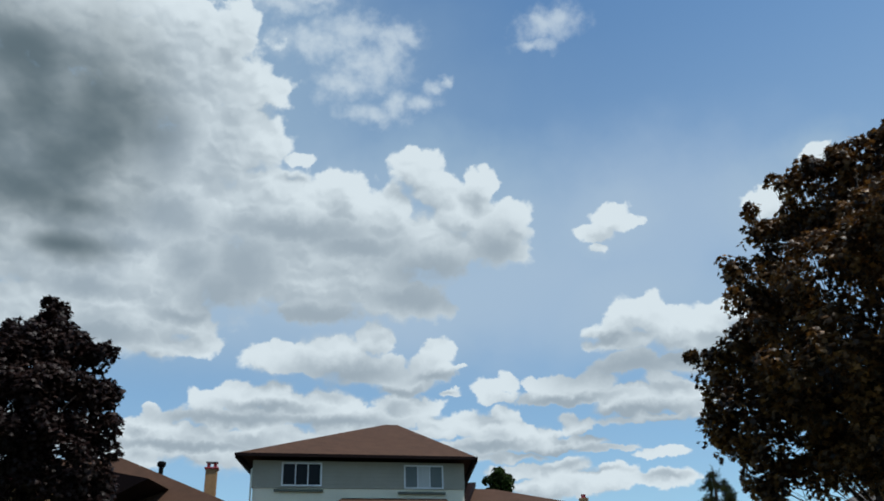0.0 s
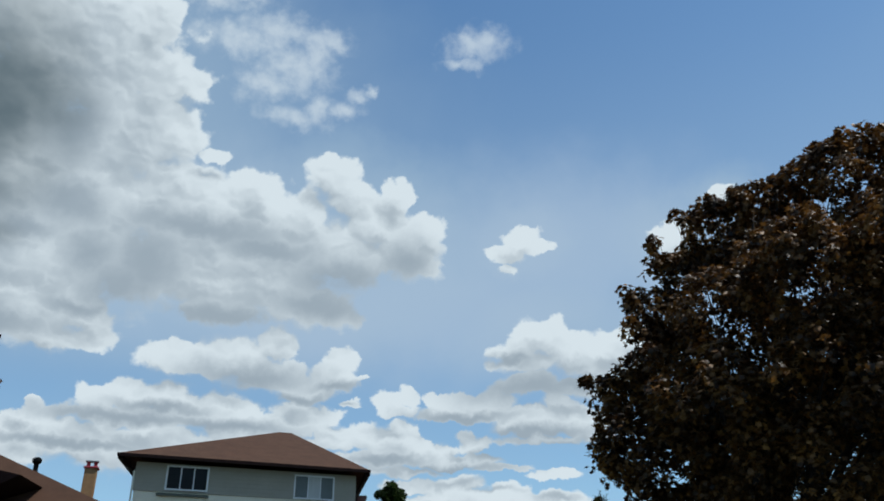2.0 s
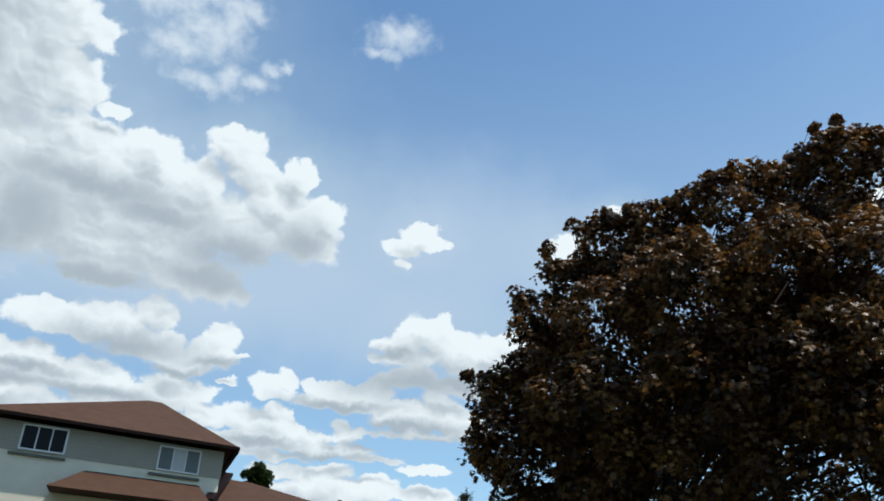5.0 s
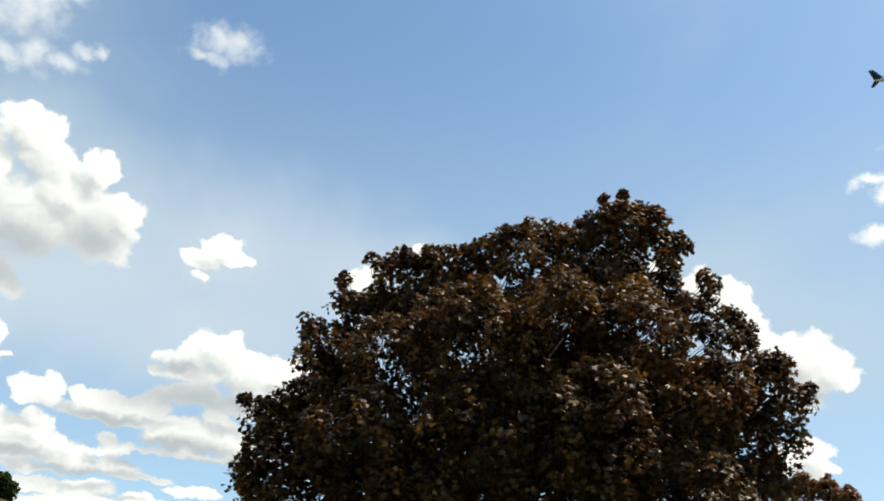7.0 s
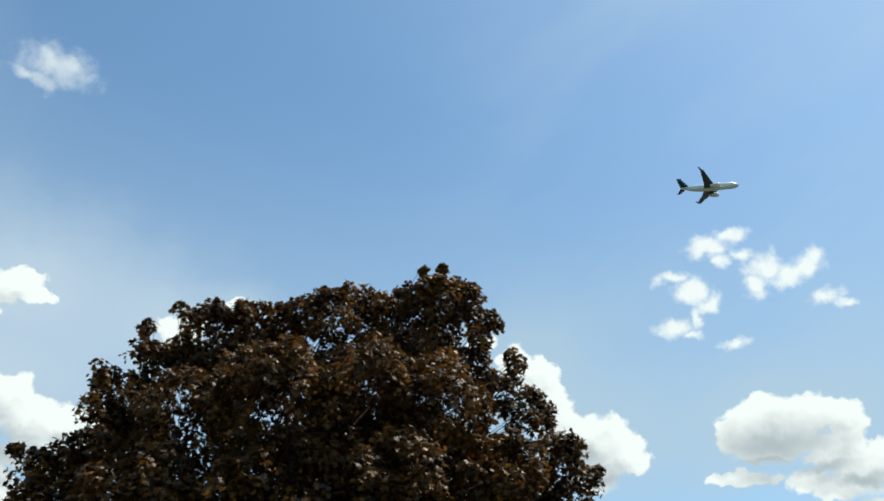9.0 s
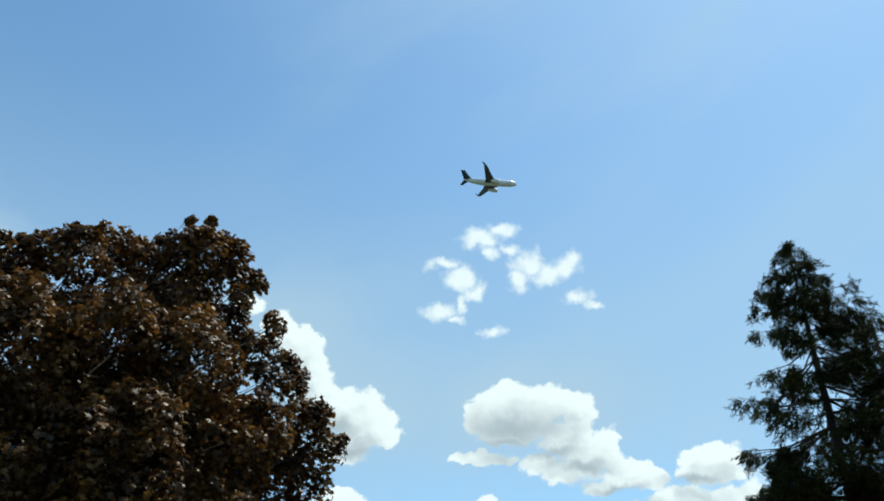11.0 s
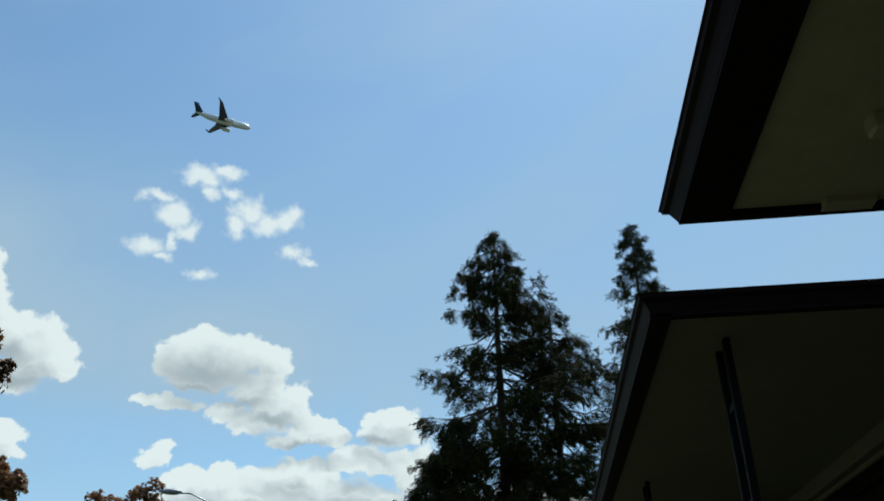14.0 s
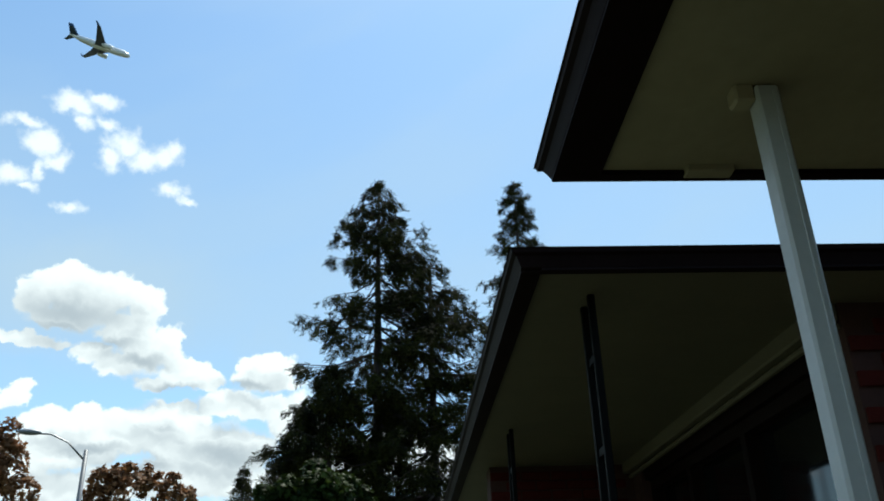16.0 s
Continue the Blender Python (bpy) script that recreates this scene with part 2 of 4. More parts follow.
    nt.links.new(maths("MULTIPLY_ADD", relief, 0.42, mass), edge.inputs["Value"])
    edge.inputs["From Min"].default_value = 0.06
    nt.links.new(maths("ADD", width, 0.06), edge.inputs["From Max"])
    cover = edge.outputs["Result"]
    under = maths("MULTIPLY_ADD", maths("SUBTRACT", lump_up, lump), 0.6, above)
    under = maths("MULTIPLY_ADD", maths("SUBTRACT", small_up, small), 0.42, under)
    dim = maths("MULTIPLY_ADD", swell, 0.6, maths("MULTIPLY_ADD", relief, 0.11, under))
    own = maths("MULTIPLY", step(dim, -0.2, 1.2), 0.72)
    fold = maths("MULTIPLY_ADD", relief, 0.35, maths("MULTIPLY_ADD", swell, 0.5, maths("MULTIPLY_ADD", lump, -0.25, folds)))
    shade = maths("MAXIMUM", own, maths("MULTIPLY", step(fold, -1.3, 0.85), 0.9))
    gloom = maths("MULTIPLY", step(maths("MULTIPLY_ADD", swell, 0.7, rain), -0.35, 1.0), 0.9)
    wisp = maths("MULTIPLY", step(maths("MULTIPLY_ADD", relief, 1.3, maths("MULTIPLY_ADD", small, 0.4, shreds)), -0.2, 0.85), 0.93)
    thin = maths("MULTIPLY", step(maths("MULTIPLY_ADD", relief, 2.0, maths("MULTIPLY_ADD", small, 0.5, gauze)), -0.7, 1.3), 0.62)
    wisp = maths("MAXIMUM", wisp, thin)
    # high ice cloud drawn out in long slanting streaks
    along = maths("MULTIPLY_ADD", az, 0.055, maths("MULTIPLY", el, 0.02))
    across = maths("MULTIPLY_ADD", el, 0.17, maths("MULTIPLY", az, -0.06))
    streak = fbm(node("ShaderNodeCombineXYZ", (along, across, 3.7)).outputs[0], 1.0, 3.0, 0.45).outputs[0]
    veil = maths("MULTIPLY", maths("MULTIPLY", step(streak, 0.35, 0.75), step(az, 35.0, 62.0)), 0.26)
    # the air is clearer under the cloud base than beside the clouds
    height = sep.outputs[2]
    clear = maths("MULTIPLY_ADD", step(height, 0.25, 0.37), 0.7, 0.3)
    halo = maths("MULTIPLY", maths("MULTIPLY", step(maths("MULTIPLY_ADD", swell, 0.6, body), -2.6, 0.3), clear), 0.6)

    air = node("ShaderNodeTexSky", sky_type="NISHITA", sun_disc=False, sun_elevation=SUN_EL, sun_rotation=SUN_AZ,
               air_density=1.0, dust_density=0.35, ozone_density=1.5)
    to_sun = node("ShaderNodeVectorMath", (way, tuple(sun_dir)), operation="DOT_PRODUCT").outputs["Value"]
    aureole = maths("MULTIPLY_ADD", step(to_sun, 0.66, 1.0), 0.06, 1.0)
    air_light = vmaths("MULTIPLY", air.outputs[0], (SKY * 0.80, SKY * 0.96, SKY * 0.98))
    air_light = node("ShaderNodeVectorMath", (air_light,), operation="SCALE")
    nt.links.new(aureole, air_light.inputs["Scale"])
    air_light = air_light.outputs[0]

    def mix(fac, a, b):
        n = node("ShaderNodeMix", data_type="RGBA")
        nt.links.new(fac, n.inputs["Factor"])
        for v, k in ((a, 6), (b, 7)):
            if isinstance(v, bpy.types.NodeSocket):
                nt.links.new(v, n.inputs[k])
            else:
                n.inputs[k].default_value = (*v, 1)
        return n.outputs[2]

    vapour = mix(shade, CLOUD_LIT, CLOUD_BASE)
    vapour = mix(gloom, vapour, CLOUD_RAIN)
    low_air = maths("MULTIPLY", maths("MULTIPLY", maths("SUBTRACT", 1.0, step(height, 0.36, 0.70)), clear), 0.5)
    col = mix(low_air, air_light, HAZE)
    col = mix(veil, col, HAZE)
    col = mix(halo, col, HAZE)
    col = mix(maths("MULTIPLY", step(maths("MULTIPLY_ADD", swell, 0.5, mist), -0.5, 0.8), 0.5), col, (0.52, 0.62, 0.74))
    col = mix(maths("MULTIPLY", step(to_sun, 0.7, 1.0), 0.12), col, (0.56, 0.67, 0.80))
    col = mix(wisp, col, CLOUD_LIT)
    col = mix(cover, col, vapour)
    back = node("ShaderNodeBackground", (col, 1.0))
    out = node("ShaderNodeOutputWorld")
    nt.links.new(back.outputs[0], out.inputs[0])


SKY, CLOUD_LIT, CLOUD_BASE, CLOUD_RAIN, HAZE = 0.15, (0.81, 0.865, 0.88), (0.35, 0.41, 0.46), (0.10, 0.14, 0.16), (0.41, 0.54, 0.66)
THIN, SHREDS = ("torn_shreds", "small_top"), ("shred_cluster",)
sky_world()


# materials --------------------------------------------------------------------
def material(name, base, rough=0.7, other=None, scale=8.0, metal=0.0, bump=0.2, bump_scale=40.0, island=0.0, translucent=0.0, stretch=None, spec=0.5):
    """Base colour broken by a second colour at two scales, fine relief, and some change from piece to piece."""
    m = bpy.data.materials.new(name)
    m.use_nodes = True
    nt = m.node_tree
    N, L = nt.nodes, nt.links
    b = N["Principled BSDF"]
    other = other or tuple(c * 0.7 for c in base)
    co = N.new("ShaderNodeTexCoord").outputs["Object"]
    if stretch:
        mp = N.new("ShaderNodeMapping")
        mp.inputs["Scale"].default_value = stretch
        L.new(co, mp.inputs["Vector"])
        co = mp.outputs[0]
    n1, n2 = N.new("ShaderNodeTexNoise"), N.new("ShaderNodeTexNoise")
    for n, s, d in ((n1, scale, 5.0), (n2, scale * 9, 4.0)):
        L.new(co, n.inputs["Vector"])
        n.inputs["Scale"].default_value, n.inputs["Detail"].default_value = s, d
    mul = N.new("ShaderNodeMath")
    mul.operation = "MULTIPLY_ADD"
    L.new(n2.outputs[0], mul.inputs[0])
    mul.inputs[1].default_value = 0.5
    L.new(n1.outputs[0], mul.inputs[2])
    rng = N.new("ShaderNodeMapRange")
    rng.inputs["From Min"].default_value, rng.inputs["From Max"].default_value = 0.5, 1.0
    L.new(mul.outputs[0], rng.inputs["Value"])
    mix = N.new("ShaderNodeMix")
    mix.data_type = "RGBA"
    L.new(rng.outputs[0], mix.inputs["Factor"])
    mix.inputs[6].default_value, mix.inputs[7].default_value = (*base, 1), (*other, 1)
    col = mix.outputs[2]
    if island:
        geo = N.new("ShaderNodeNewGeometry")
        hsv = N.new("ShaderNodeHueSaturation")
        r = N.new("ShaderNodeMapRange")
        r.inputs["To Min"].default_value, r.inputs["To Max"].default_value = 1 - island, 1 + island
        L.new(geo.outputs["Random Per Island"], r.inputs["Value"])
        L.new(r.outputs[0], hsv.inputs["Value"])
        L.new(col, hsv.inputs["Color"])
        col = hsv.outputs[0]
    L.new(col, b.inputs["Base Color"])
    b.inputs["Roughness"].default_value, b.inputs["Metallic"].default_value = rough, metal
    b.inputs["Specular IOR Level"].default_value = spec
    if bump:
        nb, bp = N.new("ShaderNodeTexNoise"), N.new("ShaderNodeBump")
        L.new(co, nb.inputs["Vector"])
        nb.inputs["Scale"].default_value, nb.inputs["Detail"].default_value = bump_scale, 4.0
        bp.inputs["Strength"].default_value, bp.inputs["Distance"].default_value = bump, 0.01
        L.new(nb.outputs[0], bp.inputs["Height"])
        L.new(bp.outputs[0], b.inputs["Normal"])
    if translucent:
        tr, ms = N.new("ShaderNodeBsdfTranslucent"), N.new("ShaderNodeMixShader")
        L.new(col, tr.inputs[0])
        ms.inputs[0].default_value = translucent
        L.new(b.outputs[0], ms.inputs[1])
        L.new(tr.outputs[0], ms.inputs[2])
        L.new(ms.outputs[0], N["Material Output"].inputs[0])
    return m


# sunlit and shaded leaves put into the colour: brown and near-black at random
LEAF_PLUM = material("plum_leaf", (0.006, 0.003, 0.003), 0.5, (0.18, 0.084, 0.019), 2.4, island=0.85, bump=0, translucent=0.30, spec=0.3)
LEAF_DARK = material("dark_plum_leaf", (0.010, 0.005, 0.005), 0.5, (0.022, 0.011, 0.008), 1.0, island=0.5, bump=0, translucent=0.08, spec=0.12)
LEAF_RUST = material("rust_leaf", (0.15, 0.065, 0.03), 0.55, (0.24, 0.12, 0.05), 1.0, island=0.5, bump=0, translucent=0.25, spec=0.15)
LEAF_GREEN = material("green_leaf", (0.010, 0.019, 0.005), 0.55, (0.032, 0.050, 0.009), 1.2, island=0.5, bump=0, translucent=0.25, spec=0.06)
# olive stands for sunlit tufts, mixed at random into near-black needles
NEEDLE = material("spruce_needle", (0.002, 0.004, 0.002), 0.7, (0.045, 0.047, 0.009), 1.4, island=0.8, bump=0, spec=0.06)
BARK = material("bark", (0.035, 0.022, 0.017), 0.9, (0.015, 0.010, 0.008), 5, bump=0.8, bump_scale=25, stretch=(1, 1, 0.25))
SHINGLE = material("brown_shingle", (0.078, 0.041, 0.026), 0.9, (0.056, 0.030, 0.019), 3, bump=0.5, bump_scale=60, spec=0.15)
GREY_SHINGLE = material("grey_shingle", (0.11, 0.095, 0.085), 0.9, (0.08, 0.07, 0.062), 3, bump=0.5, bump_scale=60)
FASCIA = material("dark_brown_metal", (0.009, 0.005, 0.005), 0.6, (0.013, 0.007, 0.007), 5, bump=0.03, spec=0.05)
SILL = material("grey_green_sill", (0.10, 0.11, 0.085), 0.6, (0.08, 0.09, 0.07), 4, bump=0.05)
SIDING = material("grey_siding", (0.32, 0.295, 0.24), 0.65, (0.28, 0.26, 0.21), 2, bump=0.05)
STUCCO = material("pale_stucco", (0.78, 0.72, 0.57), 0.85, (0.69, 0.64, 0.51), 2, bump=0.3, bump_scale=80)
WHITE = material("white_paint", (0.74, 0.75, 0.76), 0.4, (0.64, 0.65, 0.66), 4, bump=0.05)
POST = material("pale_grey_post_paint", (0.50, 0.52, 0.53), 0.45, (0.42, 0.44, 0.45), 5, bump=0.05)
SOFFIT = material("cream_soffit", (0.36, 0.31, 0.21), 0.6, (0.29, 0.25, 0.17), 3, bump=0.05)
# the soffit cream again, darkened so its colour carries the deeper porch's shade
SHADED_CREAM = material("shaded_cream_board", (0.15, 0.135, 0.09), 0.65, (0.125, 0.11, 0.075), 3, bump=0.05)
BRICK = material("red_brick", (0.085, 0.014, 0.011), 0.9, (0.06, 0.011, 0.009), 12, bump=0.5, spec=0.1)
BUFF = material("buff_brick", (0.31, 0.18, 0.08), 0.85, (0.24, 0.135, 0.06), 10, bump=0.4)
MORTAR = material("mortar", (0.07, 0.03, 0.025), 0.95, None, 10)
GLASS_DARK = material("window_glass", (0.006, 0.007, 0.008), 0.05, (0.008, 0.009, 0.010), 1, bump=0, spec=0.5)
DARK_PANE = material("dark_pane", (0.004, 0.004, 0.005), 0.06, (0.006, 0.006, 0.007), 1, bump=0, spec=0.12)
GREY_PANE = material("grey_pane", (0.10, 0.115, 0.11), 0.08, (0.13, 0.145, 0.14), 2, bump=0, spec=0.25)
CURTAIN = material("curtain", (0.5, 0.51, 0.5), 0.9, (0.4, 0.41, 0.4), 4, bump=0.1, stretch=(8, 8, 0.4))
IRON = material("black_iron", (0.006, 0.006, 0.006), 0.6, None, 10, bump=0.1, spec=0.04)
STEEL = material("grey_steel", (0.22, 0.23, 0.24), 0.5, (0.17, 0.18, 0.19), 6, metal=0.5, bump=0.05)
RED = material("red_awning", (0.35, 0.04, 0.05), 0.7, (0.25, 0.03, 0.04), 3)
GRASS = material("grass", (0.028, 0.04, 0.016), 0.95, (0.05, 0.055, 0.028), 0.6, bump=0.8, bump_scale=30)
PLANE_WHITE = material("white_aircraft_paint", (0.75, 0.76, 0.78), 0.3, (0.68, 0.69, 0.71), 0.3, bump=0)
PLANE_NAVY = material("navy_aircraft_paint", (0.012, 0.045, 0.10), 0.35, (0.015, 0.05, 0.12), 0.3, bump=0)
PLANE_GREY = material("grey_aircraft_metal", (0.07, 0.08, 0.12), 0.4, (0.05, 0.06, 0.10), 0.3, metal=0.2, bump=0)


# helpers for meshes --------------------------------------------------------------
def mesh(name, verts, faces, mat, smooth=False):
    me = bpy.data.meshes.new(name)
    me.from_pydata([tuple(v) for v in verts], [], [tuple(f) for f in faces])
    me.materials.append(mat)
    if smooth:
        me.polygons.foreach_set("use_smooth", [True] * len(me.polygons))
    me.update()
    return me


def part(name, bm, mat, parent=None, label="", smooth=False):
    me = bpy.data.meshes.new(name)
    bmesh.ops.recalc_face_normals(bm, faces=bm.faces)
    bm.to_mesh(me)
    bm.free()
    me.materials.append(mat)
    if smooth:
        me.polygons.foreach_set("use_smooth", [True] * len(me.polygons))
    ob = new(name, me)
    ob.parent = parent
    return tagged(ob, label)


def thing(name, at, label, category, group="", kind="", turn=0.0):
    ob = new(name)
    ob.matrix_world = pose(*at, 0, 0, turn)
    return tagged(ob, label, category, group, kind)


def box(bm, lo, hi, bevel=0.0):
    c = [(a + b) / 2 for a, b in zip(lo, hi)]
    s = [abs(b - a) for a, b in zip(lo, hi)]
    made = bmesh.ops.create_cube(bm, size=1.0, matrix=Matrix.Translation(c) @ Matrix.Diagonal((*s, 1)))
    if bevel:
        edges = list({e for v in made["verts"] for e in v.link_edges})
        bmesh.ops.bevel(bm, geom=edges, offset=bevel, segments=1, affect="EDGES")


def boxes(*pairs, bevel=0.0):
    bm = bmesh.new()
    for lo, hi in pairs:
        box(bm, lo, hi, bevel)
    return bm


def tube(path, radii, sides=8):
    """A tapered tube along a path, as verts and faces."""
    verts, faces = [], []
    path = [Vector(p) for p in path]
    for i, p in enumerate(path):
        d = (path[min(i + 1, len(path) - 1)] - path[max(i - 1, 0)]).normalized()
        a = d.orthogonal().normalized()
        b = d.cross(a)
        for k in range(sides):
            w = 2 * math.pi * k / sides
            verts.append(p + (a * math.cos(w) + b * math.sin(w)) * radii[i])
    for i in range(len(path) - 1):
        for k in range(sides):
            j = (k + 1) % sides
            faces.append((i * sides + k, i * sides + j, (i + 1) * sides + j, (i + 1) * sides + k))
    faces.append(tuple(range(sides))[::-1])
    faces.append(tuple((len(path) - 1) * sides + k for k in range(sides)))
    return verts, faces


def tubes(name, runs, mat, parent, smooth=True):
    verts, faces = [], []
    for path, radii, sides in runs:
        v, f = tube(path, radii, sides)
        faces += [tuple(i + len(verts) for i in q) for q in f]
        verts += v
    ob = new(name, mesh(name, verts, faces, mat, smooth))
    ob.parent = parent
    return ob


def scatter(name, shape, tris, at, rot, size, mat, parent):
    """Many small leaves in one mesh: a shape, copied to each place with its own turn and size."""
    shape, tris = np.array(shape, float), np.array(tris)
    n, k = len(at), len(shape)
    pts = np.einsum("nij,kj->nki", rot, shape) * size[:, None, None] + at[:, None, :]
    idx = (tris[None] + (np.arange(n) * k)[:, None, None]).reshape(-1, 3)
    me = bpy.data.meshes.new(name)
    me.vertices.add(n * k)
    me.vertices.foreach_set("co", pts.reshape(-1))
    me.loops.add(len(idx) * 3)
    me.loops.foreach_set("vertex_index", idx.reshape(-1).astype(np.int32))
    me.polygons.add(len(idx))
    me.polygons.foreach_set("loop_start", np.arange(0, len(idx) * 3, 3, dtype=np.int32))
    me.materials.append(mat)
    me.update(calc_edges=True)
    ob = new(name, me)
    ob.parent = parent
    return tagged(ob, kind="stuff")


def turns(normal, rng):
    """Turn matrices whose z axis is the normal, spun at random about it."""
    z = normal / np.linalg.norm(normal, axis=1, keepdims=True)
    r = rng.normal(size=z.shape)
    x = np.cross(r, z)
    x /= np.linalg.norm(x, axis=1, keepdims=True)
    return np.stack([x, np.cross(z, x), z], axis=2)


# ground --------------------------------------------------------------------------
def ground_height(x, y):
    """The street falls away flat near the camera; the lots across it lie higher."""
    return 1.2 * min(max((y - 10) / 12, 0), 1) ** 2 * (3 - 2 * min(max((y - 10) / 12, 0), 1))


def build_ground():
    xs = [-4500, -1500, -500, -150, -60, -40, -25, -12, 0, 12, 25, 40, 60, 150, 500, 1500, 4500]
    ys = [-4500, -1500, -500, -150, -60, -30, -10, 0, 6, 8, 10, 12, 14, 16, 18, 20, 22, 26, 34, 60, 150, 500, 1500, 4500]
    verts = [(x, y, ground_height(x, y)) for y in ys for x in xs]
    w = len(xs)
    faces = [(j * w + i, j * w + i + 1, (j + 1) * w + i + 1, (j + 1) * w + i) for j in range(len(ys) - 1) for i in range(w - 1)]
    tagged(new("ground", mesh("ground", verts, faces, GRASS, True)), "green summer lawn rising gently across the street", "ground", kind="structure")


build_ground()


# trees ----------------------------------------------------------------------------
LEAF_SHAPE = [(0, 0.05, 0.06)] + [(r * math.sin(radians(a)), r * math.cos(radians(a)), -0.22 * abs(r * math.sin(radians(a)))) for a, r in
              ((0, 0.62), (22, 0.30), (48, 0.58), (76, 0.28), (112, 0.42), (180, 0.22), (-112, 0.42), (-76, 0.28), (-48, 0.58), (-22, 0.30))]
LEAF_TRIS = [(0, 1 + (i + 1) % 10, 1 + i) for i in range(10)]


def broadleaf(name, at, lobes, leaves, size, mat, label, trunk_r, seed, fork=0.35, group="", clump=0.3):
    """A tree: trunk, limbs that run into each mass of leaves, twigs, and the leaves themselves."""
    rng = np.random.default_rng(seed)
    base = Vector((at[0], at[1], ground_height(at[0], at[1]) - 0.05))
    tree = thing(name, base, label, "shrub" if name == "shrub" else "tree", group)
    lob = np.array(lobes)
    mid = Vector(lob[:, :3].mean(axis=0)) - base
    low = lob[:, 2].min() - base.z
    split = Vector((mid.x * 0.25, mid.y * 0.25, max(low * 0.75, 0.6)))
    tubes("trunk", [([(0, 0, 0), (mid.x * 0.03, mid.y * 0.03, split.z * 0.15), split * 0.55, split], [trunk_r * 1.5, trunk_r * 1.1, trunk_r, trunk_r * 0.85], 10)], BARK, tree)
    runs = []
    for x, y, z, r in lobes:
        end = Vector((x, y, z)) - base
        knee = split.lerp(end, 0.5) + Vector(rng.normal(0, 0.12, 3)) + Vector((0, 0, 0.15 * (end - split).length * fork))
        g = max(trunk_r * 0.6 * min(r / 1.2, 1) ** 1.3, 0.01)
        tubes("limb", [([split, split.lerp(knee, 0.5) + Vector(rng.normal(0, 0.06, 3)), knee, end], [g, g * 0.6, g * 0.35, 0.008], 6)], BARK, tree)
        for _ in range(5 if r > 0.3 else 1):
            tip = end + Vector(rng.normal(0, 0.35, 3)) * r
            runs.append(([knee.lerp(end, 0.6), knee.lerp(tip, 0.75), tip], [g * 0.25, g * 0.14, 0.004], 4))
    tagged(tubes("twig", runs, BARK, tree), kind="stuff")
    share = lob[:, 3] ** 2
    share = share / share.sum()
    at_all, up_all = [], []
    for (x, y, z, r), s in zip(lobes, share):
        n = max(int(leaves * s), 90 if leaves > 20000 else 30)
        g = min(clump * rng.uniform(0.7, 1.3), r * 0.8)
        m = max(int(3.2 * (r / g) ** 2), 4)
        d = rng.normal(size=(m, 3)) + np.array([0, 0, 0.25])
        d /= np.linalg.norm(d, axis=1, keepdims=True)
        heart = d * (max(r * 0.96 - g * 0.7, r * 0.45) * rng.uniform(0.66, 1.06, m))[:, None]
        grow = g * rng.uniform(0.7, 1.15, m)
        pick = rng.integers(0, m, n)
        w = rng.normal(size=(n, 3)) + d[pick] * 0.7 + np.array([0, 0, 0.45])
        w /= np.linalg.norm(w, axis=1, keepdims=True)
        p = heart[pick] + w * (grow[pick] * (0.45 + 0.6 * rng.random(n) ** 0.6))[:, None]
        at_all.append(p + np.array([x, y, z]) - np.array(base))
        up_all.append(w * 0.6 + rng.normal(size=(n, 3)) * 0.6 + np.array([0, 0, 0.6]))
    pts, ups = np.concatenate(at_all), np.concatenate(up_all)
    scatter("crown", LEAF_SHAPE, LEAF_TRIS, pts, turns(ups, rng), size * rng.uniform(0.65, 1.25, len(pts)), mat, tree)
    return tree


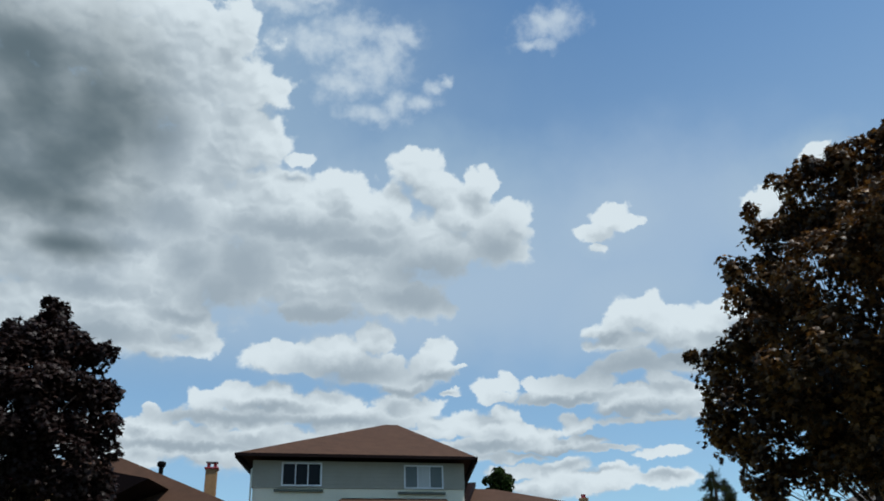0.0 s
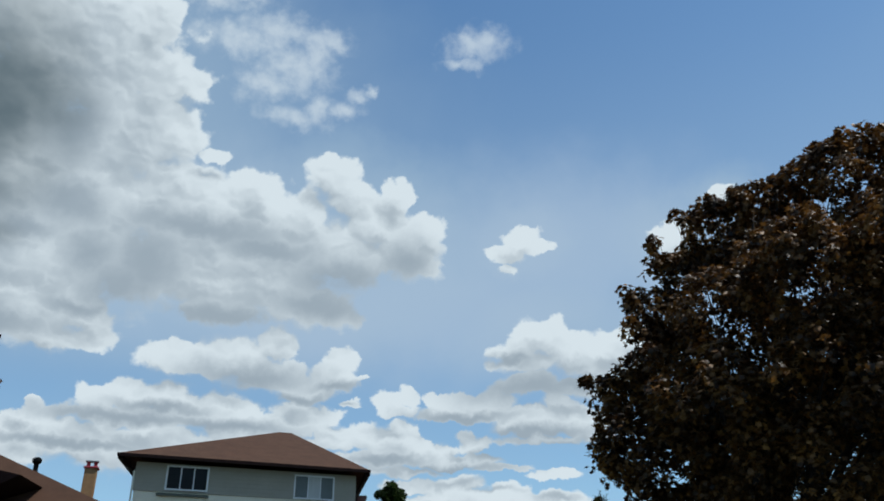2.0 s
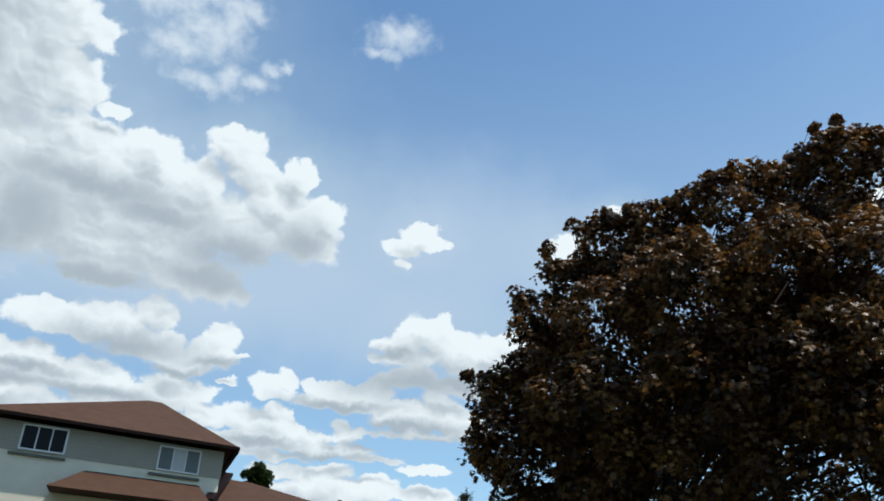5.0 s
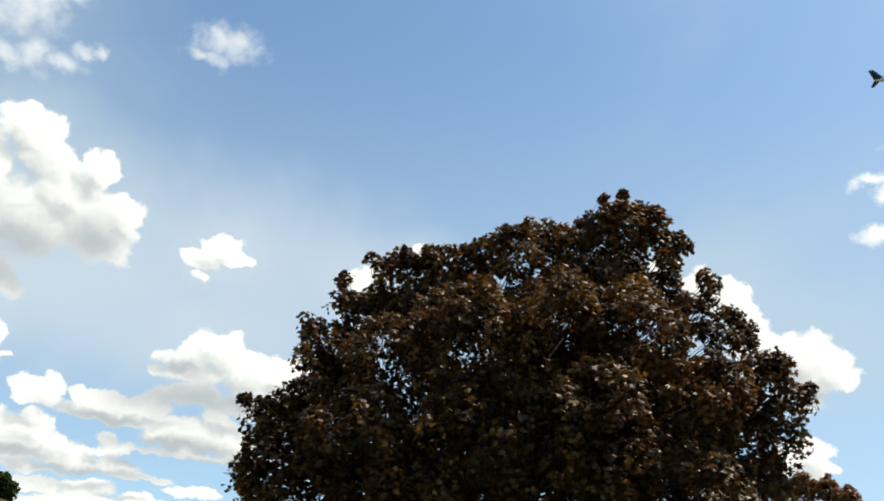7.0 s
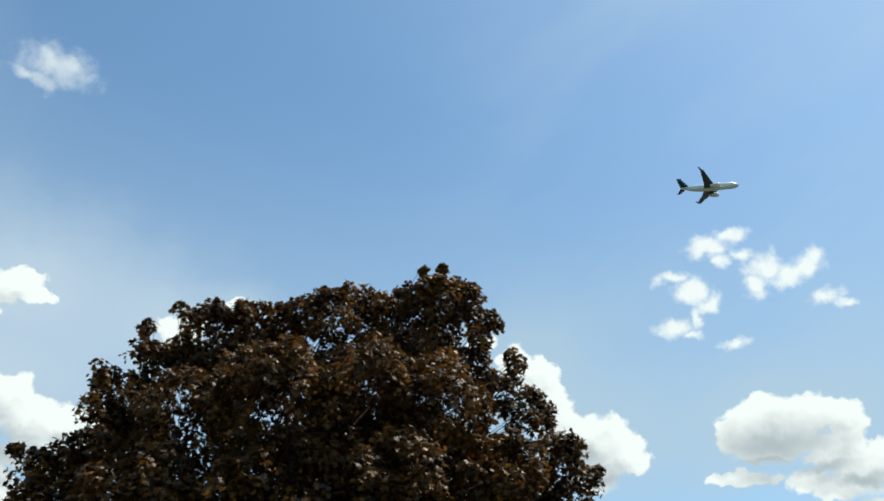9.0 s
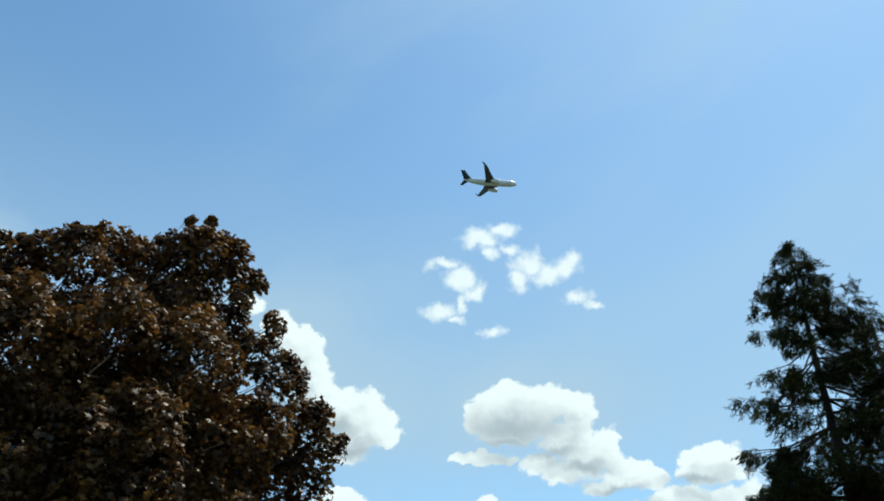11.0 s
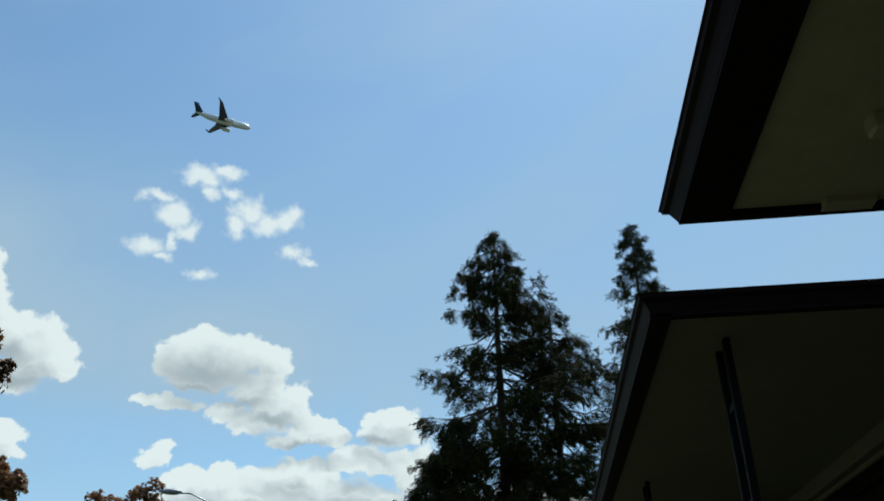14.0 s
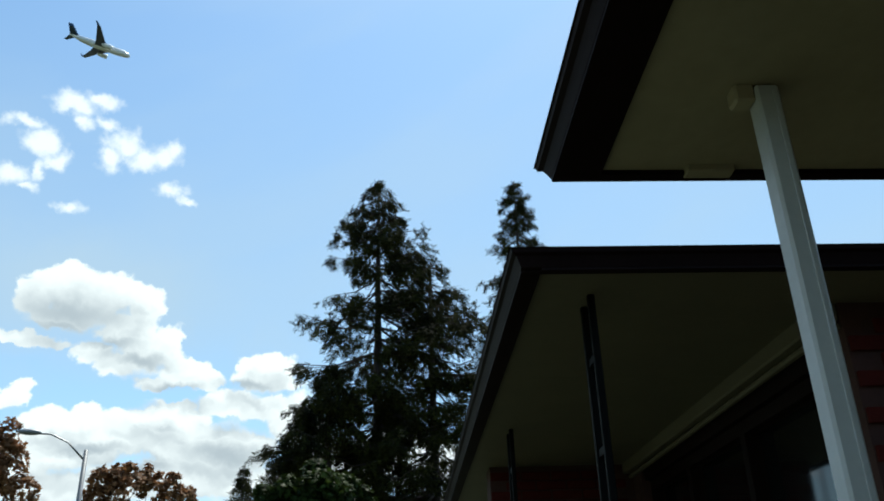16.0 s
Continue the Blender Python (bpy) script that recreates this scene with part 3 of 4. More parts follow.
def spruce(name, at, height, profile, mat, label, seed, droop=0.6, step=0.34, group="", tufts=72):
    """A spruce: straight trunk, whorls of drooping boughs, hanging sprays of needles along each."""
    rng = np.random.default_rng(seed)
    base = Vector((at[0], at[1], ground_height(at[0], at[1]) - 0.05))
    tree = thing(name, base, label, "tree", group)
    hs = [h for h, _ in profile]
    rs = [r for _, r in profile]
    tubes("trunk", [([(0, 0, 0), (0.03, 0, height * 0.4), (-0.02, 0.02, height * 0.8), (0, 0, height)], [0.2, 0.14, 0.06, 0.012], 8)], BARK, tree)
    runs, pts, dirs, sz = [], [], [], []
    z = height - 0.12
    bulge = rng.uniform(0.72, 1.18, 64)
    down = Vector((0, 0, -1))
    while z > 1.0:
        reach = float(np.interp(height - z, hs, rs))
        for k in range(int(rng.integers(5, 8))):
            w = rng.uniform(0, 2 * math.pi)
            long = reach * rng.uniform(0.62, 1.16) * bulge[int(w * 5 + z * 1.7) % 64]
            out = Vector((math.cos(w), math.sin(w), 0))
            across = out.cross(Vector((0, 0, 1)))
            sag = droop * long * rng.uniform(0.25, 0.75)
            a = Vector((0, 0, z))
            b = a + out * long * 0.5 - Vector((0, 0, sag * 0.55))
            c = a + out * long - Vector((0, 0, sag * 0.75)) + Vector((0, 0, 0.10 * long))
            g = 0.008 + 0.012 * long
            runs.append(([a, b, c], [g, g * 0.6, 0.004], 4))
            # side twigs along the bough, each hung with a ragged plume of needles
            for q in range(3 + int(long * 4.5)):
                s = 0.22 + 0.78 * rng.random() ** 0.7
                p = a.lerp(b, s * 2) if s < 0.5 else b.lerp(c, s * 2 - 1)
                lean = (out * rng.uniform(0.1, 0.8) + across * rng.normal(0, 0.8)).normalized()
                far = (0.10 + 0.20 * min(long, 1.6)) * rng.uniform(0.5, 1.3) * (1.25 - 0.5 * s)
                tip = p + lean * far + down * far * rng.uniform(0.1, 0.9)
                runs.append(([p, p.lerp(tip, 0.5) + Vector((0, 0, 0.03)), tip], [0.006, 0.004, 0.002], 3))
                for _ in range(int(tufts * (0.10 + far * 0.32))):
                    u = rng.random() ** 0.8
                    m = p.lerp(tip, u) + Vector(rng.normal(0, 0.035, 3)) + down * abs(rng.normal(0, 0.10)) * (0.5 + far)
                    pts.append(m)
                    dirs.append(lean * 0.6 + down * rng.uniform(0.1, 1.0) + Vector(rng.normal(0, 0.3, 3)))
                    sz.append(rng.uniform(0.11, 0.23) * (0.7 + 0.3 * min(long, 1.2)))
        z -= step * rng.uniform(0.7, 1.3) * (0.6 if height - z < 2 else 1)
    for _ in range(14):
        pts.append(Vector((0, 0, height - rng.uniform(0, 0.6))))
        dirs.append(Vector((rng.normal(0, 0.5), rng.normal(0, 0.5), 1.0)))
        sz.append(0.2)
    tagged(tubes("bough", runs, BARK, tree), kind="stuff")
    shape, tris = [], []
    for i in range(7):
        w = 2 * math.pi * i / 7
        dx, dy = 0.32 * math.cos(w), 0.32 * math.sin(w)
        k = len(shape)
        z0 = 0.12 * i
        shape += [(0, 0, z0 - 0.3), (dx * 0.5 - dy * 0.12, dy * 0.5 + dx * 0.12, z0 + 0.05), (dx, dy, z0 + 0.25), (dx * 0.5 + dy * 0.12, dy * 0.5 - dx * 0.12, z0 + 0.05)]
        tris += [(k, k + 1, k + 2), (k, k + 2, k + 3)]
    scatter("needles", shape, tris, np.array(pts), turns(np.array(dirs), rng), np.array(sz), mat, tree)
    return tree


MAPLE_RIM = [
    (3.42, 9.76, 4.44, 0.30), (3.42, 9.87, 3.73, 0.33), (3.89, 9.38, 4.66, 0.39), (4.01, 9.65, 5.56, 0.36), (4.88, 9.58, 6.26, 0.35),
    (5.04, 9.16, 6.69, 0.39), (5.85, 9.27, 7.02, 0.43), (6.02, 8.19, 6.92, 0.45), (6.91, 8.13, 7.19, 0.42), (7.34, 7.48, 7.42, 0.50),
    (7.30, 7.42, 8.00, 0.09), (7.86, 7.22, 7.13, 0.42), (8.35, 7.33, 6.38, 0.34), (8.39, 6.76, 5.90, 0.41), (8.43, 6.39, 5.27, 0.38),
    (8.78, 6.25, 5.02, 0.29), (8.61, 6.49, 4.48, 0.42), (8.43, 6.56, 3.86, 0.44), (8.31, 6.87, 6.73, 0.19), (3.16, 9.85, 4.64, 0.10),
    (3.77, 9.74, 5.77, 0.17), (4.22, 9.67, 6.54, 0.14), (4.97, 9.47, 6.85, 0.31), (5.36, 9.10, 6.95, 0.32)]
MAPLE_TUFTS = [
    (6.07, 8.89, 7.23, 0.36), (6.51, 8.20, 7.31, 0.32), (7.28, 7.94, 7.56, 0.37), (7.66, 7.30, 7.58, 0.33), (7.97, 7.41, 6.65, 0.36),
    (4.27, 9.54, 5.96, 0.40), (4.24, 9.45, 5.25, 0.44), (3.87, 9.49, 5.17, 0.29), (3.57, 9.60, 4.47, 0.36), (4.49, 9.45, 6.86, 0.13),
    (7.13, 7.61, 7.97, 0.07), (7.20, 7.46, 7.61, 0.24), (7.50, 7.34, 7.73, 0.20), (6.35, 8.34, 7.53, 0.19), (6.07, 8.44, 7.43, 0.11),
    (7.97, 6.98, 7.28, 0.15), (8.54, 6.16, 5.40, 0.17), (8.89, 6.04, 5.11, 0.10), (8.46, 7.09, 6.57, 0.18), (4.86, 9.12, 6.93, 0.14),
    (5.82, 9.11, 7.31, 0.16), (6.91, 8.22, 7.62, 0.17), (8.43, 6.57, 6.10, 0.14)]
MAPLE_CORE = [
    (4.54, 8.64, 5.16, 0.77), (5.27, 7.87, 5.27, 0.89), (6.08, 7.27, 5.44, 0.89), (6.85, 6.83, 5.51, 0.81), (7.28, 6.52, 4.69, 0.79),
    (6.18, 6.92, 4.28, 0.97), (5.14, 7.59, 4.09, 0.96), (4.21, 8.47, 3.95, 0.82), (3.71, 9.34, 3.83, 0.52), (4.81, 8.03, 3.31, 0.83),
    (6.00, 7.20, 3.32, 0.96), (7.19, 6.47, 3.59, 0.79), (6.38, 10.36, 6.50, 1.15), (8.13, 9.06, 6.94, 1.17), (4.91, 10.57, 4.97, 0.90),
    (8.79, 7.69, 5.14, 0.90), (7.39, 9.92, 5.01, 1.47), (7.42, 7.26, 5.11, 0.66), (6.77, 8.12, 5.11, 0.82), (6.48, 8.35, 6.22, 0.62),
    (7.30, 7.65, 6.55, 0.55), (5.28, 9.15, 5.99, 0.62)]
MAPLE_LOW = [
    (3.45, 9.60, 3.57, 0.31), (3.58, 9.55, 3.11, 0.30), (3.86, 9.12, 3.58, 0.55), (3.80, 9.46, 2.97, 0.32), (4.42, 8.63, 3.45, 0.61),
    (4.57, 8.78, 2.95, 0.34), (3.33, 9.64, 4.12, 0.21), (4.11, 9.23, 3.07, 0.28), (4.36, 8.89, 3.21, 0.41)]
MAPLE_BACK = [
    (6.65, 10.42, 4.30, 1.28), (7.88, 9.57, 4.12, 1.28), (8.59, 8.51, 4.45, 1.26), (5.54, 10.89, 3.93, 1.01), (6.84, 9.24, 5.00, 1.05),
    (7.77, 8.32, 5.35, 0.97), (7.90, 8.33, 4.90, 1.20), (8.47, 7.34, 4.68, 1.01), (4.53, 9.59, 6.26, 0.23), (4.64, 9.43, 6.47, 0.16)]
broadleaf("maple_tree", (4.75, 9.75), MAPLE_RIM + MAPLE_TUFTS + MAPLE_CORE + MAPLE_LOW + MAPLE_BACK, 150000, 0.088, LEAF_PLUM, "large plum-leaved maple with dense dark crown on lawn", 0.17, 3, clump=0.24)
broadleaf("plum_tree", (-8.0, 14.2), [
    (-7.09, 14.34, 7.21, 0.28), (-7.13, 14.33, 6.66, 0.57), (-6.66, 14.77, 6.46, 0.58), (-7.31, 14.01, 6.24, 0.67), (-7.98, 13.87, 6.01, 0.91),
    (-6.17, 14.54, 5.54, 0.50), (-6.71, 14.08, 5.43, 0.88), (-7.37, 13.75, 5.18, 0.87), (-8.18, 13.75, 5.01, 0.89), (-6.11, 14.79, 4.78, 0.42),
    (-6.59, 14.36, 4.62, 0.88), (-7.43, 14.39, 4.36, 0.90), (-6.18, 14.76, 4.01, 0.55), (-8.20, 13.97, 4.13, 0.89), (-6.22, 14.85, 6.47, 0.30),
    (-6.04, 14.82, 5.81, 0.27), (-5.95, 14.75, 5.17, 0.27), (-5.92, 14.87, 4.30, 0.33), (-7.12, 14.33, 7.43, 0.16), (-7.00, 14.39, 7.00, 0.35),
    (-7.54, 14.11, 6.70, 0.34)], 32000, 0.12, LEAF_DARK, "dark plum-leaved tree in front of brown-roofed bungalow", 0.14, 5)
broadleaf("rust_leaved_tree", (31.0, 16.0), [
    (31.13, 14.47, 8.79, 0.62), (30.90, 14.94, 8.14, 0.94), (31.23, 14.24, 7.89, 0.66), (30.83, 15.10, 7.14, 1.17), (31.25, 14.22, 7.20, 0.70),
    (31.47, 13.73, 6.73, 0.61), (31.26, 16.43, 7.85, 1.21)], 2600, 0.24, LEAF_RUST, "rust-coloured broadleaf tree beside a street lamp", 0.15, 7)
broadleaf("plum_tree", (42.0, 12.5), [
    (42.12, 13.88, 9.37, 0.67), (41.85, 14.67, 8.89, 0.73), (42.96, 12.87, 9.17, 0.74), (42.24, 13.52, 8.39, 1.09), (42.79, 11.66, 8.57, 0.91),
    (43.01, 10.85, 8.21, 0.61), (41.80, 14.81, 8.09, 0.73)], 2400, 0.3, LEAF_RUST, "far reddish-brown tree behind a street lamp", 0.15, 8)
broadleaf("green_tree", (3.0, 43.5), [
    (2.88, 43.91, 9.02, 0.49), (3.44, 43.87, 8.71, 0.43), (2.57, 43.93, 8.64, 0.49), (3.12, 43.89, 8.25, 0.55)], 2500, 0.2, LEAF_GREEN, "far green tree behind the two-storey house", 0.15, 9)
broadleaf("shrub", (13.6, 1.6), [
    (14.29, 1.50, 4.00, 0.29), (13.84, 1.84, 3.72, 0.26), (14.33, 1.09, 3.84, 0.27), (14.10, 1.38, 3.57, 0.48), (13.79, 2.18, 3.63, 0.21),
    (14.55, 0.73, 3.66, 0.25)], 6000, 0.12, LEAF_GREEN, "leafy green shrub below a tall spruce", 0.05, 10)
broadleaf("green_tree", (27.5, 19.5), [
    (27.92, 19.72, 9.26, 0.62), (28.34, 19.11, 9.03, 0.57), (28.62, 18.68, 8.71, 0.62), (27.55, 20.23, 8.86, 0.57)], 2500, 0.2, LEAF_RUST, "far brownish tree beyond the maple", 0.15, 11)
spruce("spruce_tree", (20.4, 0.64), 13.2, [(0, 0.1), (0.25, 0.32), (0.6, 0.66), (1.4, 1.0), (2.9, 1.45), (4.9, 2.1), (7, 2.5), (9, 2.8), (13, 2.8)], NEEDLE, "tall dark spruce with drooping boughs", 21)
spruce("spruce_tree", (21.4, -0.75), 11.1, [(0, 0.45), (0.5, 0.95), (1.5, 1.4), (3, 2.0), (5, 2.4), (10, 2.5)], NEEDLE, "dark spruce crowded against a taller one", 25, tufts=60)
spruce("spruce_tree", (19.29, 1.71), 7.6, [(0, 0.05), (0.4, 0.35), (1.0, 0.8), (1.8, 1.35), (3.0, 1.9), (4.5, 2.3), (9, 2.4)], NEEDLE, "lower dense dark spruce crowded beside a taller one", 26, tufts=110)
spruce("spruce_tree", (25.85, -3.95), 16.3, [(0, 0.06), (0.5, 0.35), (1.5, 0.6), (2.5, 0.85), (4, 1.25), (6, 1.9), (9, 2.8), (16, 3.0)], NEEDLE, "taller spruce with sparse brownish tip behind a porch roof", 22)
spruce("spruce_tree", (27.8, 5.2), 6.9, [(0, 0.05), (1, 0.4), (3, 1.2), (6, 1.6)], NEEDLE, "small far spruce tip", 23)
spruce("spruce_tree", (9.07, 28.1), 5.3, [(0, 0.1), (1, 0.7), (3, 1.6), (6, 1.9)], NEEDLE, "small green spruce across the street", 24)


# porches on the camera's side of the street ----------------------------------------
def porch_roof(name, x0, x1, y0, y1, z, label, rise, f, board, deep):
    """A low hipped roof: soffit board, fascia, moulded gutter, shingled top. x0 to y1 are the gutter's outer edges, z its top."""
    roof = thing(name, (0, 0, 0), label, "roof", kind="structure")
    low, g = z - deep, deep * 0.86
    soffit = bmesh.new()
    n = 9
    for i in range(n):
        a, b = x0 + g + (x1 - x0 - 2 * g) * i / n, x0 + g + (x1 - x0 - 2 * g) * (i + 1) / n
        box(soffit, (a + 0.001, y0 + 0.05, low + 0.014), (b - 0.001, y1 - g, low + 0.03))
    part("soffit", soffit, board, roof, "cream soffit panel")
    bm = boxes(((x0 + g, y1 - g - f, low), (x1 - g + 0.015, y1 - g + 0.015, z - 0.004)), ((x0 + g - 0.015, y0, low), (x0 + g + 0.02, y1 - g - f, z - 0.004)), ((x1 - g - 0.02, y0, low), (x1 - g + 0.015, y1 - g - f, z - 0.004)))
    part("fascia", bm, FASCIA, roof, "dark brown fascia board")
    # gutter: an ogee section swept round three sides
    sec = [(u * g, w * deep) for u, w in ((0.0, 0.0), (0.08, 0.0), (0.16, -0.22), (0.4, -0.33), (0.56, -0.6), (0.7, -0.86), (1.0, -0.92), (1.0, -0.1))]
    bm = bmesh.new()
    rings = []
    for cx, cy, sx, sy in ((x0, y0, 1, 0), (x0, y1, 1, -1), (x1, y1, -1, -1), (x1, y0, -1, 0)):
        rings.append([bm.verts.new((cx + sx * u, cy + sy * u, z + w)) for u, w in sec])
    for p, q in zip(rings, rings[1:]):
        for i in range(len(sec)):
            j = (i + 1) % len(sec)
            bm.faces.new((p[i], p[j], q[j], q[i]))
    bm.faces.new(rings[0])
    bm.faces.new(rings[-1][::-1])
    part("gutter", bm, FASCIA, roof, "dark brown metal gutter")
    ym, h = (y0 + y1) / 2, z - 0.003
    run = (y1 - y0) / 2
    bm = bmesh.new()
    v = [bm.verts.new(p) for p in ((x0 + 0.02, y0, h), (x1 - 0.02, y0, h), (x1 - 0.02, y1 - 0.02, h), (x0 + 0.02, y1 - 0.02, h), (x0 + run, ym, h + rise), (x1 - run, ym, h + rise))]
    for q in ((0, 1, 5, 4), (1, 2, 5), (2, 3, 4, 5), (3, 0, 4), (3, 2, 1, 0)):
        bm.faces.new([v[i] for i in q])
    part("shingles", bm, SHINGLE, roof)
    return roof


home = porch_roof("roof_1", -9.0, 2.25, -9.0, -0.365, 2.7, "porch roof with cream soffit and dark fascia", 1.2, 0.105, SOFFIT, 0.062)
porch_roof("roof_2", 2.73, 14.0, -9.0, -0.355, 2.7, "neighbouring porch roof with cream soffit and dark fascia", 1.2, 0.05, SHADED_CREAM, 0.064)
part("beam_end", boxes(((2.150, -0.862, 2.634), (2.192, -0.740, 2.66)), bevel=0.003), SOFFIT, home, "cream beam end set into the fascia")
SOFFIT_Z, HOME_SOFFIT_Z = 2.648, 2.65


def brick_face(wall, origin, along, length, z0, z1, out):
    """Bricks laid in courses on a wall's face, proud of the mortar, each its own piece."""
    L_, H_, joint = 0.21, 0.065, 0.01
    bm = bmesh.new()
    box(bm, (-L_ / 2 + joint / 2, -0.012, -H_ / 2 + joint / 2), (L_ / 2 - joint / 2, 0.004, H_ / 2 - joint / 2), 0.003)
    me = bpy.data.meshes.new("brick")
    bm.to_mesh(me)
    bm.free()
    me.materials.append(BRICK)
    turn = math.atan2(along[1], along[0])
    row = 0
    z = z0 + H_ / 2
    while z < z1 - H_ / 2 + 0.005:
        s = L_ / 2 + (row % 2) * L_ / 2
        while s < length - L_ / 2 + 0.01:
            b = new("brick", me)
            b.parent = wall
            b.matrix_world = Matrix.Translation((origin[0] + along[0] * s + out[0] * 0.004, origin[1] + along[1] * s + out[1] * 0.004, z)) @ Matrix.Rotation(turn, 4, "Z")
            s += L_
        z += H_
        row += 1


def build_walls():
    z = SOFFIT_Z + 0.01
    w = thing("wall_east", (0, 0, 0), "red brick house wall under a porch roof", "wall", kind="structure")
    part("mortar_bed", boxes(((3.13, -8.9, 0), (3.37, -1.6, z)), ((3.37, -1.85, 0), (6.6, -1.6, 1.1)), ((6.2, -1.6, 0), (6.45, -0.6, z)), ((6.0, -1.85, 1.1), (6.6, -1.6, z))), MORTAR, w)
    part("moulding", boxes(((3.14, -1.6, z - 0.075), (6.2, -1.53, z)), ((3.14, -1.6, z - 0.105), (6.2, -1.565, z - 0.08)), bevel=0.008), SHADED_CREAM, w, "beige moulding under the soffit")
    brick_face(w, (3.13, -1.6), (0, -1), 2.1, 1.55, z - 0.02, (-1, 0))
    brick_face(w, (6.2, -0.6), (0, -1), 1.0, 1.9, z - 0.02, (-1, 0))
    w = thing("wall_south", (0, 0, 0), "brick house wall behind the porch", "wall", kind="structure")
    part("brickwork", boxes(((-8.4, -2.0, 0), (1.5, -1.75, z)), ((1.25, -8.9, 0), (1.5, -2.0, z))), BRICK, w)


build_walls()


def porch_post(at):
    p = thing("porch_post", at, "white painted square metal porch post under the soffit", "post")
    part("shaft", boxes(((-0.026, -0.026, 0), (0.026, 0.026, HOME_SOFFIT_Z)), bevel=0.006), POST, p)
    part("seam", boxes(((-0.029, -0.012, 0), (-0.025, -0.008, HOME_SOFFIT_Z - 0.02))), POST, p)
    part("bracket", boxes(((-0.02, 0.025, HOME_SOFFIT_Z - 0.04), (0.026, 0.072, HOME_SOFFIT_Z + 0.006)), bevel=0.006), SOFFIT, p, "cream block at the post's head")


porch_post((1.836, -0.809, 0))


def iron_post(at):
    p = thing("iron_post", at, "black wrought iron porch post with twin bars", "post", "iron porch posts")
    for dx in (-0.06, 0.06):
        part("bar", boxes(((dx - 0.012, -0.012, 0), (dx + 0.012, 0.012, SOFFIT_Z)), bevel=0.003), IRON, p)
    for i in range(8):
        part("crosspiece", boxes(((-0.05, -0.005, 0.25 + i * 0.31), (0.05, 0.005, 0.275 + i * 0.31))), IRON, p)
    return p


first = iron_post((3.08, -0.667, 0))
copy_thing(first, pose(5.11, -0.62, 0))


def porch_window():
    w = thing("window_1", (0, 0, 0), "dark porch window reflecting the street", "window", kind="structure")
    for a, b in ((3.44, 4.32), (4.38, 5.18), (5.24, 5.94)):
        part("pane", boxes(((a, -1.74, 1.16), (b, -1.732, 2.44))), GLASS_DARK, w)
    part("window_frame", boxes(((3.38, -1.77, 1.1), (3.44, -1.66, 2.5)), ((4.32, -1.77, 1.16), (4.38, -1.66, 2.44)), ((5.18, -1.77, 1.16), (5.24, -1.66, 2.44)), ((5.94, -1.77, 1.1), (6.0, -1.66, 2.5)), ((3.44, -1.77, 2.44), (5.94, -1.66, 2.5)), ((3.44, -1.77, 1.1), (5.94, -1.66, 1.16))), FASCIA, w, "dark window frame")
    part("header", boxes(((3.38, -1.84, 2.5), (6.0, -1.62, SOFFIT_Z - 0.02))), FASCIA, w, "dark board over the window")


porch_window()


# the two-storey house ----------------------------------------------------------------
def at_angle(az, el, d):
    return Vector((d * math.sin(radians(az)), d * math.cos(radians(az)), 1.6 + d * math.tan(radians(el))))


def hip_roof(bm, c, ridge, thick=0.0):
    v = [bm.verts.new(p) for p in c] + [bm.verts.new(p) for p in ridge]
    for f in ((0, 1, 5, 4), (1, 2, 5), (2, 3, 4, 5), (3, 0, 4), (3, 2, 1, 0)):
        bm.faces.new([v[i] for i in f])


def window_unit(house, x0, x1, z0, z1, y, lites):
    """A window set in the wall y, with frame, panes and sill; lites gives each pane's material."""
    w = new("window")
    w.parent = house
    fr = 0.045
    part("window_frame", boxes(((x0 - fr, y - 0.05, z0 - fr), (x0, y + 0.02, z1 + fr)), ((x1, y - 0.05, z0 - fr), (x1 + fr, y + 0.02, z1 + fr)), ((x0, y - 0.05, z1), (x1, y + 0.02, z1 + fr)), ((x0, y - 0.05, z0 - fr), (x1, y + 0.02, z0))), WHITE, w, "white window frame")
    n = len(lites)
    for i, m in enumerate(lites):
        a, b = x0 + (x1 - x0) * i / n, x0 + (x1 - x0) * (i + 1) / n
        part("pane", boxes(((a + 0.012, y - 0.02, z0), (b - 0.012, y, z1))), m, w)
        if i:
            part("mullion", boxes(((a - 0.015, y - 0.04, z0), (a + 0.015, y, z1))), WHITE, w)
    part("sill", boxes(((x0 - 0.25, y - 0.07, z0 - 0.21), (x1 + 0.1, y + 0.01, z0 - 0.14))), SILL, w, "grey-green sill strip")


